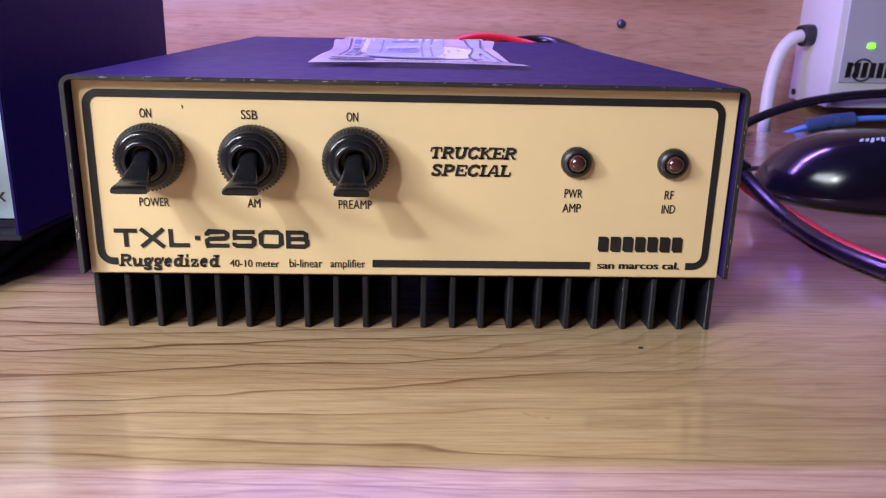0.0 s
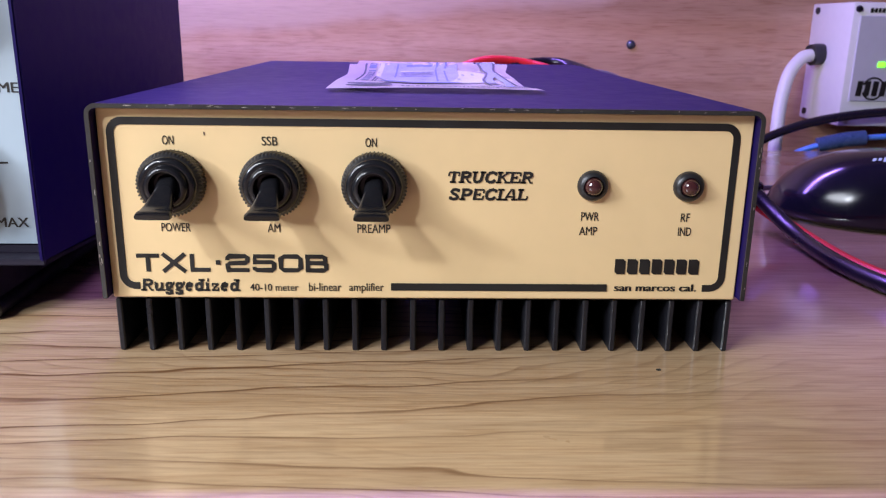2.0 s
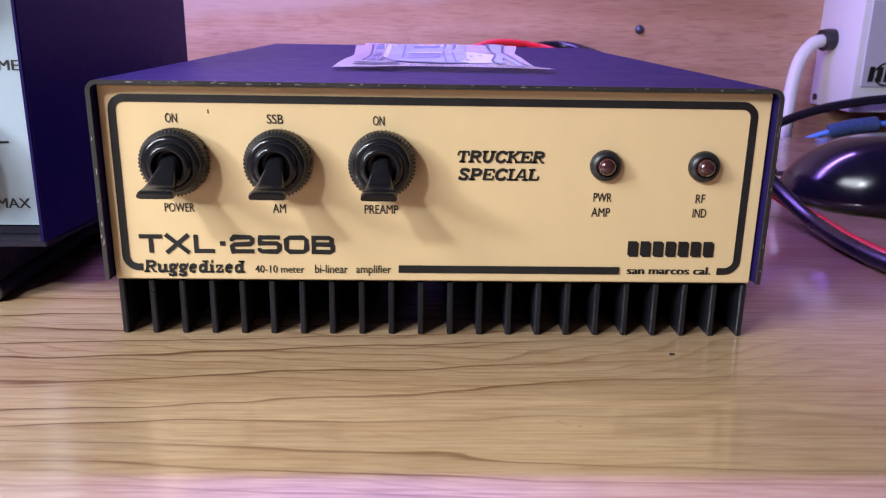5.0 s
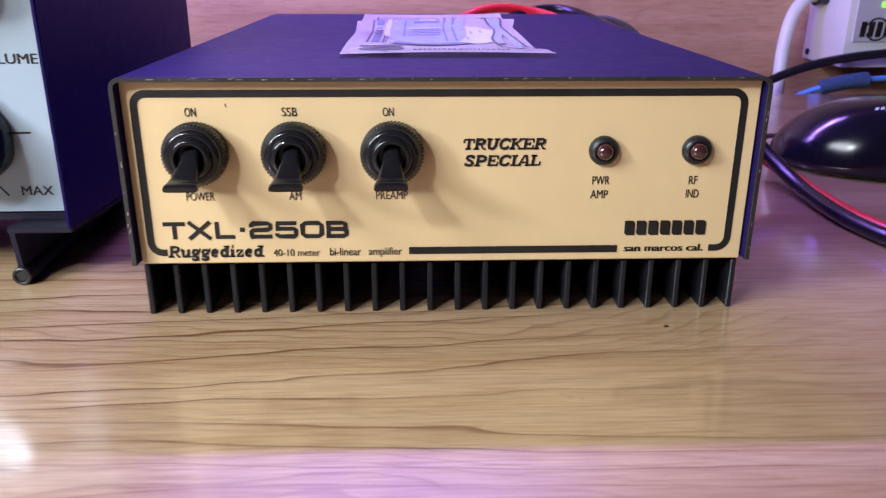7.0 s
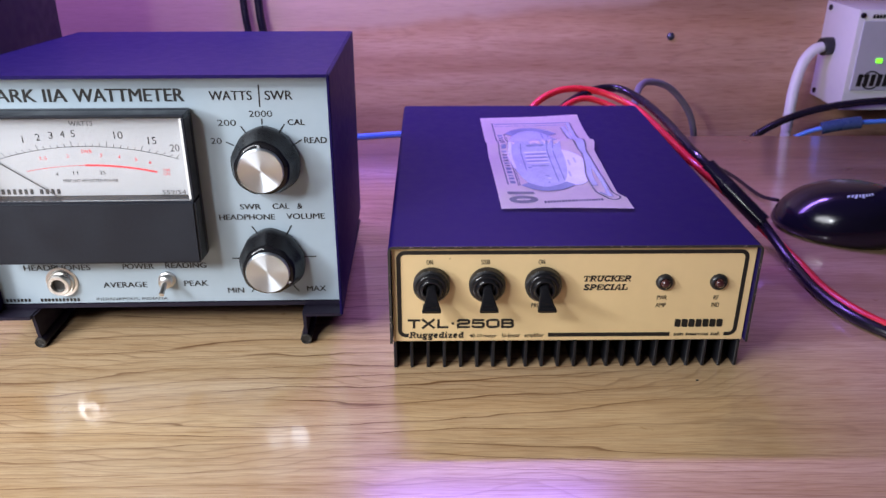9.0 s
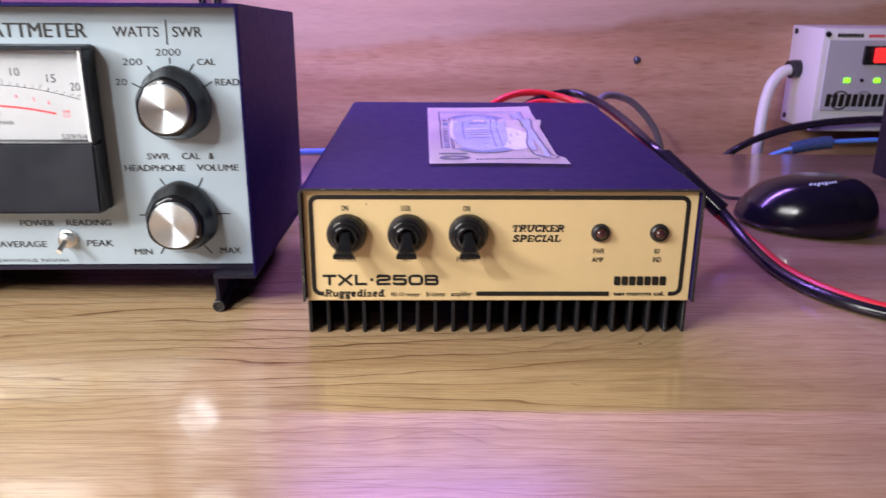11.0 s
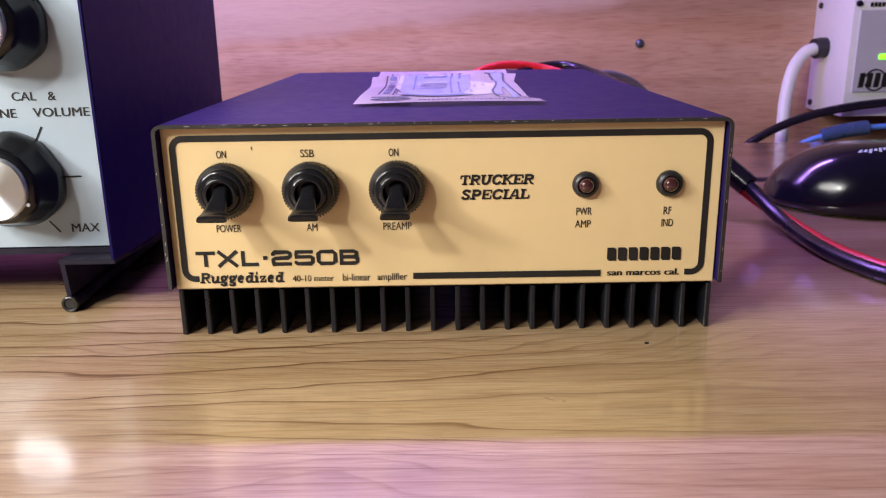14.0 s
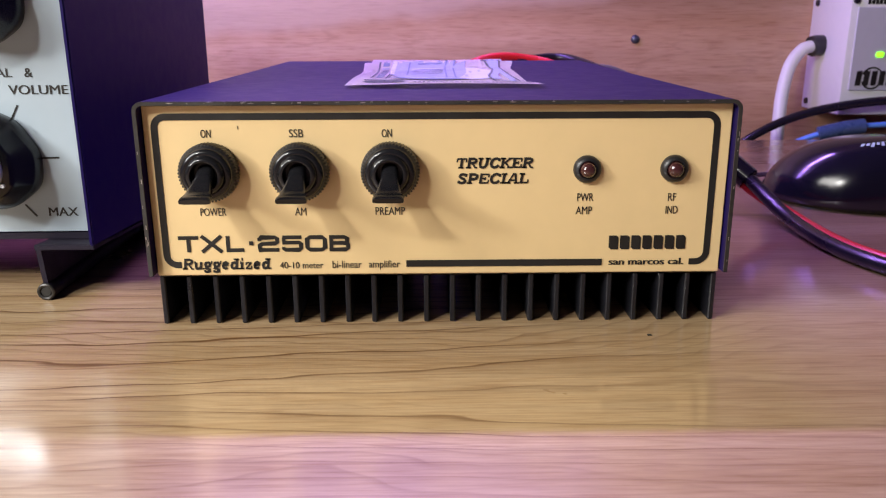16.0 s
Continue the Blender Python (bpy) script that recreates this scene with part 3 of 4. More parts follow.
def amplifier():
    W, TOP, LOW, BACK = 0.0846, 0.0668, 0.0165, 0.240
    amp = thing("radio_amplifier", 0, 0.0, 0, "black steel amplifier with gold front panel, toggle switches and finned underside", "amplifier")
    r, th = 0.0028, 0.0011
    outer = [(-W, LOW), *arc(-W + r, TOP - r, r, 180, 90, 6), *arc(W - r, TOP - r, r, 90, 0, 6), (W, LOW)]
    inner = [(W - th, LOW), *arc(W - r, TOP - r, r - th, 0, 90, 6), *arc(-W + r, TOP - r, r - th, 90, 180, 6), (-W + th, LOW)]
    part("cover", prism(outer + inner, "y", -0.0030, BACK), BLACK_PAINT, amp, "black painted steel cover")
    # the bare edge of the cover, its paint chipped
    part("cover_edge", prism(outer + inner, "y", -0.0034, -0.00302), WORN_EDGE, amp, "chipped front edge of the cover")
    rng = random.Random(5)
    chips = bmesh.new()
    for i in range(44):
        if i < 30:
            x, z, w, h = rng.uniform(-0.078, 0.080), TOP - rng.uniform(0.0001, 0.0006), rng.uniform(0.0004, 0.0024), rng.uniform(0.00010, 0.00030)
        else:
            x, z, w, h = rng.choice((-1, 1)) * (W - rng.uniform(0.0002, 0.0008)), rng.uniform(0.02, 0.06), rng.uniform(0.00015, 0.0003), rng.uniform(0.0005, 0.0022)
        n = 7
        ring = [chips.verts.new((x + w / 2 * math.cos(2 * math.pi * k / n) * rng.uniform(0.6, 1.1), -0.00345, min(TOP, z + h / 2 * math.sin(2 * math.pi * k / n) * rng.uniform(0.6, 1.1)))) for k in range(n)]
        chips.faces.new(ring)
    tagged(part("paint_chips", chips, STEEL, amp, "bare metal where paint chipped off", smooth=0), kind="stuff")
    part("back_panel", box(-W + th, W - th, BACK - 0.006, BACK - 0.0045, 0.016, TOP - th), BLACK_PAINT, amp)
    panel = part("front_panel", box(-0.0832, 0.0832, 0.0, 0.0016, 0.0157, TOP - th - 0.0002, 0.0003, 1), GOLD, amp, "gold front panel with black lettering")
    Y = -0.00012
    mm = 0.001
    path = [(-75.9, 19), *arc(-76.9, 22.1, 3.1, 270, 180, 7), *arc(-76.9, 59.2, 3.1, 180, 90, 7), *arc(75.9, 59.2, 3.1, 90, 0, 7), *arc(75.9, 22.1, 3.1, 0, -90, 7), (74.0, 19)]
    part("border_line", stroke([(x * mm, z * mm) for x, z in path], 0.0019, Y), INK, panel)
    part("border_line", box(-0.0098, 0.0481, Y - 0.00012, Y, 0.0180, 0.0200), INK, panel)
    for s, x0, x1, z0, z1, bold in (
        ("ON", -67.2, -64.3, 56.4, 58.7, 0.004), ("SSB", -42.3, -38.3, 56.4, 58.7, 0.004), ("ON", -16.2, -13.3, 56.3, 58.6, 0.004),
        ("POWER", -69.1, -61.6, 33.8, 36.1, 0.004), ("AM", -41.8, -38.5, 33.8, 36.1, 0.004), ("PREAMP", -18.5, -9.9, 33.8, 36.1, 0.004),
        ("40-10 meter", -47.1, -34.3, 17.7, 19.7, 0.004),
        ("bi-linear", -31.6, -23.0, 17.7, 20.0, 0.004), ("amplifier", -20.9, -11.7, 17.1, 20.0, 0.004),
        ("PWR", 40.0, 44.7, 37.5, 39.8, 0.004), ("AMP", 39.7, 44.5, 33.6, 35.9, 0.004), ("RF", 66.4, 68.8, 37.4, 39.7, 0.004), ("IND", 66.0, 69.5, 33.6, 35.9, 0.004),
        ("san marcos cal.", 50.1, 72.5, 18.1, 20.1, 0.03),
    ):
        letter(s, x0, x1, z0, z1, Y, INK, panel, bold)
    for c, x0, x1 in (("T", -76.3, -70.4), ("X", -70.0, -63.2), ("L", -62.4, -57.2), ("2", -53.2, -46.9), ("5", -46.2, -40.0), ("0", -39.3, -33.0), ("B", -32.3, -26.3)):
        bm = bmesh.new()
        for i, line in enumerate(WIDE[c]):
            stroke([((x0 + (x1 - x0) * px) / 1000, (22.9 + 4.9 * pz) / 1000) for px, pz in line], 0.00112, Y - 0.00002 * i, closed=c == "0", bm=bm)
        part("lettering", bm, INK, panel, smooth=0)
    slab_letter("Ruggedized", -75.7, -49.6, 17.6, 20.9, Y, INK, panel, 0.10, 0.92)
    slab_letter("TRUCKER", 4.6, 27.3, 47.3, 50.3, Y, INK, panel, 0.17, 0.92)
    slab_letter("SPECIAL", 5.0, 26.2, 42.8, 45.8, Y, INK, panel, 0.17, 0.92)
    part("scratch", stroke([(-0.05665, 0.0597), (-0.05655, 0.0588)], 0.00022, Y), WORN_EDGE, panel)
    part("lettering", box(-0.0557, -0.0545, Y - 0.0001, Y, 0.0249, 0.0261), INK, panel)
    # the maker's mark, as seven plain blocks
    for i in range(7):
        x, w, c = 0.0499 + i * 0.00331, 0.0028, 0.0006
        ring = [(x, 0.0229 + c), (x + c, 0.0229), (x + w, 0.0229), (x + w, 0.0271 - c), (x + w - c, 0.0271), (x, 0.0271)]
        part("mark_block", prism(ring, "y", Y - 0.0001, Y), INK, panel, smooth=0)
    for x in (-0.0650, -0.0395, -0.0138):
        toggle_switch(x, 0.0469, panel)
    for x in (0.0425, 0.0676):
        pilot_lamp(x, 0.0469, panel)
    sink = part("heat_sink", box(-0.0832, 0.0832, 0.0022, BACK - 0.002, 0.0148, 0.0166), FIN_BLACK, amp, "black anodised heat sink")
    for i in range(22):
        x = -0.0825 + 0.1650 * i / 21
        part("fin", box(x - 0.0008, x + 0.0008, 0.0012, BACK - 0.002, 0.0, 0.0150, 0.00035, 1), FIN_BLACK, sink)
    return amp


amplifier()


# ---- the banknote on the amplifier ----
def banknote():
    note = thing("banknote", 0.003, 0.118, 0.0668, "creased ten-unit banknote lying face down on the amplifier", "banknote")
    c00, c10, c01, c11 = Vector((-0.0303, 0.0386)), Vector((0.0352, 0.0376)), Vector((-0.0318, 0.1985)), Vector((0.0372, 0.2080))

    def at(u, v, lift=0.0):
        p = (c00 * (1 - u) + c10 * u) * (1 - v) + (c01 * (1 - u) + c11 * u) * v
        p = p + Vector((0.0035 * max(0, min(1, (v - 0.10) / 0.04)) * -u + 0.0045 * max(0, min(1, (v - 0.55) / 0.05)) * 0.35 * u, 0))
        ridge = 0.0030 * math.exp(-(((v - 0.62) / 0.05) ** 2))
        curl = 0.0006 * max(0, 1 - v / 0.16) ** 2 * (0.35 + 0.65 * u) + 0.0014 * max(0, (v - 0.86) / 0.14) ** 2
        wave = 0.0004 * (1 + math.sin(9 * v + 3.5 * u))
        return Vector((p.x, p.y, 0.0668 + 0.0005 + ridge + curl + wave + lift))

    def patch(u0, u1, v0, v1, nu, nv, lift, thick=0.0, bm=None):
        bm = bm or bmesh.new()
        g = [[bm.verts.new(at(u0 + (u1 - u0) * i / nu, v0 + (v1 - v0) * j / nv, lift)) for i in range(nu + 1)] for j in range(nv + 1)]
        for j in range(nv):
            for i in range(nu):
                bm.faces.new((g[j][i], g[j][i + 1], g[j + 1][i + 1], g[j + 1][i]))
        return bm

    bm = patch(0, 1, 0, 1, 22, 60, 0.0)
    bmesh.ops.solidify(bm, geom=bm.faces[:], thickness=0.00018)
    sheet = part("paper_sheet", bm, NOTE_PAPER, note, "creased pale paper", smooth=60)
    up = 0.00022

    def disc(cu, cv, ru, rv, lift, mat, name, lo=0, hi=360):
        bm = bmesh.new()
        n, rings = 40, 7
        mid = bm.verts.new(at(cu, cv, lift))
        prev = None
        for k in range(1, rings + 1):
            ring = [bm.verts.new(at(cu + ru * k / rings * math.cos(radians(lo + (hi - lo) * i / n)), cv + rv * k / rings * math.sin(radians(lo + (hi - lo) * i / n)), lift)) for i in range(n)]
            for i in range(n):
                if prev:
                    bm.faces.new((prev[i], prev[(i + 1) % n], ring[(i + 1) % n], ring[i]))
                else:
                    bm.faces.new((mid, ring[i], ring[(i + 1) % n]))
            prev = ring
        part(name, bm, mat, sheet, smooth=60)

    def strip(u0, u1, v0, v1, mat=NOTE_INK, name="printed_line", lift=up):
        part(name, patch(u0, u1, v0, v1, max(1, int(22 * (u1 - u0))), max(1, int(60 * (v1 - v0))), lift), mat, sheet, smooth=60)

    def ribbon(pts, wide, mat, name="printed_line", lift=up * 1.9):
        line = glide([(u, v, 0) for u, v in pts], 6)
        bm = bmesh.new()
        rows = []
        for i, p in enumerate(line):
            d = Vector(line[min(i + 1, len(line) - 1)]) - Vector(line[max(i - 1, 0)])
            q = Vector((-d.y * 2.4, d.x)).normalized() if d.length else Vector((1, 0))
            rows.append([bm.verts.new(at(p[0] + q.x * wide * k, p[1] + q.y * wide * k / 2.4, lift)) for k in (-0.5, 0.5)])
        for (p, q), (r, w) in zip(rows, rows[1:]):
            bm.faces.new((p, q, w, r))
        part(name, bm, mat, sheet, smooth=60)

    # the blue vignette: a round building view with a pale field beside it
    disc(0.70, 0.38, 0.17, 0.17, up, NOTE_PALE, "printed_field")
    disc(0.44, 0.50, 0.25, 0.345, up * 1.3, NOTE_TINT, "printed_oval")
    ribbon([(0.23, 0.76), (0.33, 0.815), (0.45, 0.83), (0.57, 0.805), (0.66, 0.75)], 0.10, NOTE_DEEP)
    ribbon([(0.25, 0.215), (0.33, 0.18), (0.43, 0.168), (0.54, 0.185), (0.65, 0.225)], 0.10, NOTE_DEEP)
    ribbon([(0.21, 0.62), (0.20, 0.50), (0.21, 0.38)], 0.03, NOTE_PALE)
    for i in range(4):
        strip(0.33, 0.54, 0.427 + 0.036 * i, 0.438 + 0.036 * i, NOTE_PALE, "printed_column", up * 1.9)
    for i in range(3):
        strip(0.34, 0.53, 0.445 + 0.036 * i, 0.455 + 0.036 * i, NOTE_DEEP, "printed_column", up * 1.9)
    for u0, v0, v1 in ((0.545, 0.24, 0.78), (0.60, 0.26, 0.74), (0.30, 0.36, 0.60)):
        strip(u0, u0 + 0.012, v0, v1, NOTE_DEEP, "printed_line", up * 1.9)
    strip(0.36, 0.52, 0.395, 0.405, NOTE_DEEP, "printed_line", up * 1.9), strip(0.36, 0.52, 0.58, 0.592, NOTE_DEEP, "printed_line", up * 1.9)
    rng = random.Random(9)
    for i in range(26):
        a, q = rng.uniform(0, 2 * math.pi), rng.uniform(0.55, 0.95)
        u, v = 0.44 + 0.235 * q * math.cos(a), 0.50 + 0.33 * q * math.sin(a)
        if 0.42 < v < 0.58 or u > 0.53:
            continue
        strip(u, u + rng.uniform(0.01, 0.04), v, v + rng.uniform(0.006, 0.014), rng.choice((NOTE_DEEP, NOTE_PALE)), "printed_line", up * 1.9)
    for u, v in ((0.70, 0.40), (0.665, 0.29), (0.76, 0.42)):
        strip(u, u + 0.018, v, v + 0.05, NOTE_TINT, "printed_line", up * 1.9)
    # swept ornament along one long side, turning round the corner
    ribbon([(0.775, 0.86), (0.785, 0.74), (0.80, 0.62), (0.865, 0.52), (0.845, 0.40), (0.812, 0.30), (0.815, 0.20), (0.825, 0.14)], 0.016, NOTE_INK)
    ribbon([(0.80, 0.86), (0.815, 0.72), (0.84, 0.62), (0.885, 0.52), (0.875, 0.40), (0.845, 0.30), (0.845, 0.20)], 0.045, NOTE_TINT)
    ribbon([(0.888, 0.913), (0.888, 0.71), (0.92, 0.54), (0.935, 0.34), (0.955, 0.16), (0.95, 0.10), (0.90, 0.075), (0.84, 0.09), (0.825, 0.14)], 0.014, NOTE_INK)
    ribbon([(0.862, 0.90), (0.862, 0.72), (0.895, 0.54), (0.908, 0.36), (0.925, 0.18), (0.89, 0.11), (0.85, 0.14)], 0.034, NOTE_TINT)
    # frame and lettering along the other long side
    strip(0.10, 0.112, 0.21, 0.93), strip(0.188, 0.198, 0.20, 0.78), strip(0.205, 0.211, 0.20, 0.74)
    v = 0.22
    while v < 0.76:
        d = rng.uniform(0.012, 0.03)
        strip(0.128, 0.172, v, v + d, rng.choice((NOTE_INK, NOTE_DEEP, NOTE_TINT)))
        v += d + 0.014
    strip(0.10, 0.88, 0.912, 0.922, NOTE_TINT), strip(0.13, 0.86, 0.885, 0.891, NOTE_TINT)
    u = 0.34
    while u < 0.80:
        d = rng.uniform(0.01, 0.022)
        strip(u, u + d, 0.038 + 0.065 * (u - 0.34), 0.058 + 0.065 * (u - 0.34), NOTE_INK)
        u += d + 0.008
    # the numeral, turned a quarter
    bm = glyphs("10", 0.05)
    bmesh.ops.triangulate(bm, faces=bm.faces[:])
    for q in bm.verts:
        q.co = at(0.075 + 0.225 * q.co.y, 0.142 - 0.102 * q.co.x, up)
    part("numeral", bm, NOTE_INK, sheet, smooth=0)


banknote()


# ---- the wattmeter ----
def pointer_knob(x, z, turn, parent):
    def flute(a, y):
        return 1 + 0.035 * math.cos(3 * (a - turn)) + 0.012 * math.cos(9 * (a - turn))

    k = part("control_knob", lathe(x, z, [(0.0312, 0.0158), (0.0290, 0.0160), (0.0268, 0.0158), (0.0258, 0.0150), (0.0185, 0.0128), (0.0168, 0.0122), (0.0160, 0.0112)], 72, flute), PLASTIC, parent, "black fluted knob with a turned metal cap", smooth=50)
    part("cap", lathe(x, z, [(0.0164, 0.0105), (0.0146, 0.0103), (0.0142, 0.0099), (0.0146, 0.0060), (0.0150, 0.0006)], 64), BRUSHED, k, "turned aluminium cap")
    for r, y in ((0.0147, 0.0262), (0.0113, 0.0166)):
        part("index_dot", lathe(x + r * math.cos(turn), z + r * math.sin(turn), [(y, 0.0006), (y - 0.0014, 0.0006)], 12), DIAL_WHITE, k)


def wattmeter():
    X0, X1, FY = -0.2815, -0.1090, 0.0315
    m = thing("wattmeter", -0.195, 0.089, 0, "black cased wattmeter with pale grey face, dial and two knobs", "meter")
    m.location.x -= 0.0009
    m.location.y -= 0.0013
    m.rotation_euler[2] = radians(0.9)
    # shell: a sleeve whose top falls a little to the back
    th = 0.0014
    side = [(0.0180, 0.0200), (0.0185, 0.1388), (0.186, 0.1290), (0.186, 0.0090)]
    # the bent sleeve is a little narrower at the back
    def pinch(bm):
        for v in bm.verts:
            if v.co.x > X1 - 0.01:
                v.co.x -= 0.0024 * max(0.0, v.co.y - 0.018) / 0.165
        return bm

    part("side_plate", pinch(prism(side, "x", X1 - th, X1, 0.0004)), BLACK_PAINT, m)
    part("side_plate", prism(side, "x", X0, X0 + th, 0.0004), BLACK_PAINT, m)
    part("top_plate", pinch(prism([(0.0186, 0.1374), (0.0186, 0.1388), (0.186, 0.1290), (0.186, 0.1276)], "x", X0 + th, X1 - th)), BLACK_PAINT, m)
    part("base_plate", pinch(prism([(0.0308, 0.0192), (0.0308, 0.0212), (0.186, 0.0104), (0.186, 0.0090)], "x", X0 + th, X1 - th)), CASE_BLACK, m)
    part("back_plate", box(X0 + th, X1 - th - 0.0026, 0.1842, 0.1858, 0.0106, 0.1274), BLACK_PAINT, m)
    face = part("face_panel", box(X0 + th + 0.0002, X1 - th - 0.0002, FY, FY + 0.0018, 0.0216, 0.1371), GREY_FACE, m, "pale blue-grey enamel face with black lettering")
    Y = FY - 0.00012
    rows = (
        ("MARK IIA", -267.0, -228.0, 124.2, 130.1, 0.05), ("WATTMETER", -225.4, -176.0, 124.1, 130.1, 0.05),
        ("WATTS", -165.0, -145.7, 124.5, 128.8, 0.02), ("SWR", -140.0, -127.4, 124.5, 128.8, 0.02),
        ("2000", -148.0, -137.3, 116.7, 119.6, 0.0), ("200", -162.6, -154.2, 112.6, 115.5, 0.0), ("20", -166.6, -161.6, 104.1, 106.9, 0.0),
        ("CAL", -130.7, -122.8, 112.8, 115.5, 0.02), ("READ", -123.7, -113.2, 104.1, 107.0, 0.02),
        ("SWR", -156.7, -146.7, 71.3, 74.1, 0.02), ("CAL", -141.2, -133.1, 71.4, 74.2, 0.02), ("&", -129.4, -126.8, 71.4, 74.2, 0.02),
        ("HEADPHONE", -167.2, -140.4, 65.9, 68.8, 0.02), ("VOLUME", -135.0, -116.4, 66.1, 69.0, 0.02),
        ("MIN", -167.4, -159.2, 26.2, 29.1, 0.02), ("MAX", -127.8, -118.2, 26.7, 29.6, 0.02),
        ("HEADPHONES", -265.8, -233.3, 39.9, 42.9, 0.02), ("POWER", -217.6, -202.2, 40.2, 43.1, 0.02), ("READING", -196.7, -176.4, 40.4, 43.3, 0.02),
        ("AVERAGE", -228.8, -207.0, 30.0, 33.0, 0.02), ("PEAK", -188.7, -176.6, 30.4, 33.4, 0.02),
        ("INDIANAPOLIS, INDIANA", -233.4, -197.9, 22.6, 24.4, 0.0),
    )
    for s, x0, x1, z0, z1, bold in rows:
        letter(s, x0, x1, z0, z1, Y, INK, face, bold)
    for x0, n in ((-0.2782, 7), (-0.2611, 11)):
        for i in range(n):
            x = x0 + 0.00182 * i
            part("maker_line", box(x, x + 0.0012, Y - 0.0001, Y, 0.0226, 0.0243), INK, face)
    for (x0, z0), (x1, z1) in (
        ((-142.4, 131.6), (-142.6, 121.3)), ((-159.7, 105.0), (-156.2, 103.2)), ((-142.3, 115.9), (-142.4, 113.1)), ((-152.2, 112.4), (-150.4, 109.5)),
        ((-132.2, 113.3), (-134.6, 109.8)), ((-124.7, 105.9), (-128.3, 103.6)), ((-152.1, 62.5), (-149.7, 58.8)), ((-132.9, 62.8), (-135.2, 58.6)),
        ((-163.2, 45.4), (-159.0, 45.4)), ((-127.8, 45.9), (-122.0, 46.0)), ((-135.0, 30.7), (-131.7, 26.7)), ((-153.1, 30.3), (-155.4, 26.6)),
    ):
        part("scale_tick", stroke([(x0 / 1000, z0 / 1000), (x1 / 1000, z1 / 1000)], 0.0006, Y), INK, face)
    pointer_knob(-0.1418, 0.0962, radians(90), face)
    pointer_knob(-0.1432, 0.0452, radians(-28), face)
    # headphone jack and the small lever switch
    jack = part("headphone_jack", lathe(-0.2484, 0.0338, [(FY, 0.0078), (FY - 0.0008, 0.0078), (FY - 0.0010, 0.0066), (FY - 0.0026, 0.0062)], 40), STEEL, face, "nickel plated headphone jack", smooth=20)
    part("bushing", lathe(-0.2484, 0.0338, [(FY - 0.0024, 0.0056), (FY - 0.0050, 0.0054), (FY - 0.0054, 0.0050), (FY - 0.0054, 0.0035), (FY - 0.0030, 0.0033)], 32), STEEL, jack)
    part("socket_hole", lathe(-0.2484, 0.0338, [(FY - 0.0032, 0.0033), (FY - 0.0031, 0.0005)], 24), INK, jack)
    tog = part("lever_switch", lathe(-0.1965, 0.0345, [(FY, 0.0042), (FY - 0.0016, 0.0042), (FY - 0.0020, 0.0034), (FY - 0.0050, 0.0032), (FY - 0.0056, 0.0024), (FY - 0.0057, 0.0006)], 24), STEEL, face, "small nickel lever switch")
    part("bat_lever", tube([(-0.1965, FY - 0.005, 0.0345), (-0.1965, FY - 0.0085, 0.0331), (-0.1966, FY - 0.0120, 0.0317)], 0.0013, 12, 5), STEEL, tog, smooth=60)
    # moving-coil dial
    D0, D1, G = -0.2705, -0.1736, 0.0180
    dial = part("dial_housing", box(D0, D1, FY - 0.0050, FY - 0.0001, 0.0496, 0.1216, 0.0012), DARK_GREY, face, "dark grey dial housing")
    fr = bmesh.new()
    box(D0, D1, G, FY - 0.0051, 0.1201, 0.1216, 0.0004, 1, fr), box(D1 - 0.0015, D1, G, FY - 0.0051, 0.0815, 0.1200, 0.0004, 1, fr), box(D0, D0 + 0.0012, G, FY - 0.0051, 0.0815, 0.1200, 0.0004, 1, fr)
    part("window_frame", fr, DARK_GREY, dial)
    part("lower_cover", prism([(FY - 0.0051, 0.0496), (G - 0.0025, 0.0506), (G - 0.0010, 0.0812), (FY - 0.0051, 0.0812)], "x", D0, D1, 0.0010), DARK_GREY, dial, "dark grey lower cover of the dial")
    plate = part("dial_plate", box(D0 + 0.0012, D1 - 0.0015, FY - 0.0056, FY - 0.0051, 0.0813, 0.1199), DIAL_WHITE, dial, "white dial with black and red scales")
    part("edge_trim", box(D1 - 0.0029, D1 - 0.0017, G + 0.0014, FY - 0.0058, 0.0816, 0.1196), WHITE_CASE, dial)
    P = FY - 0.0057
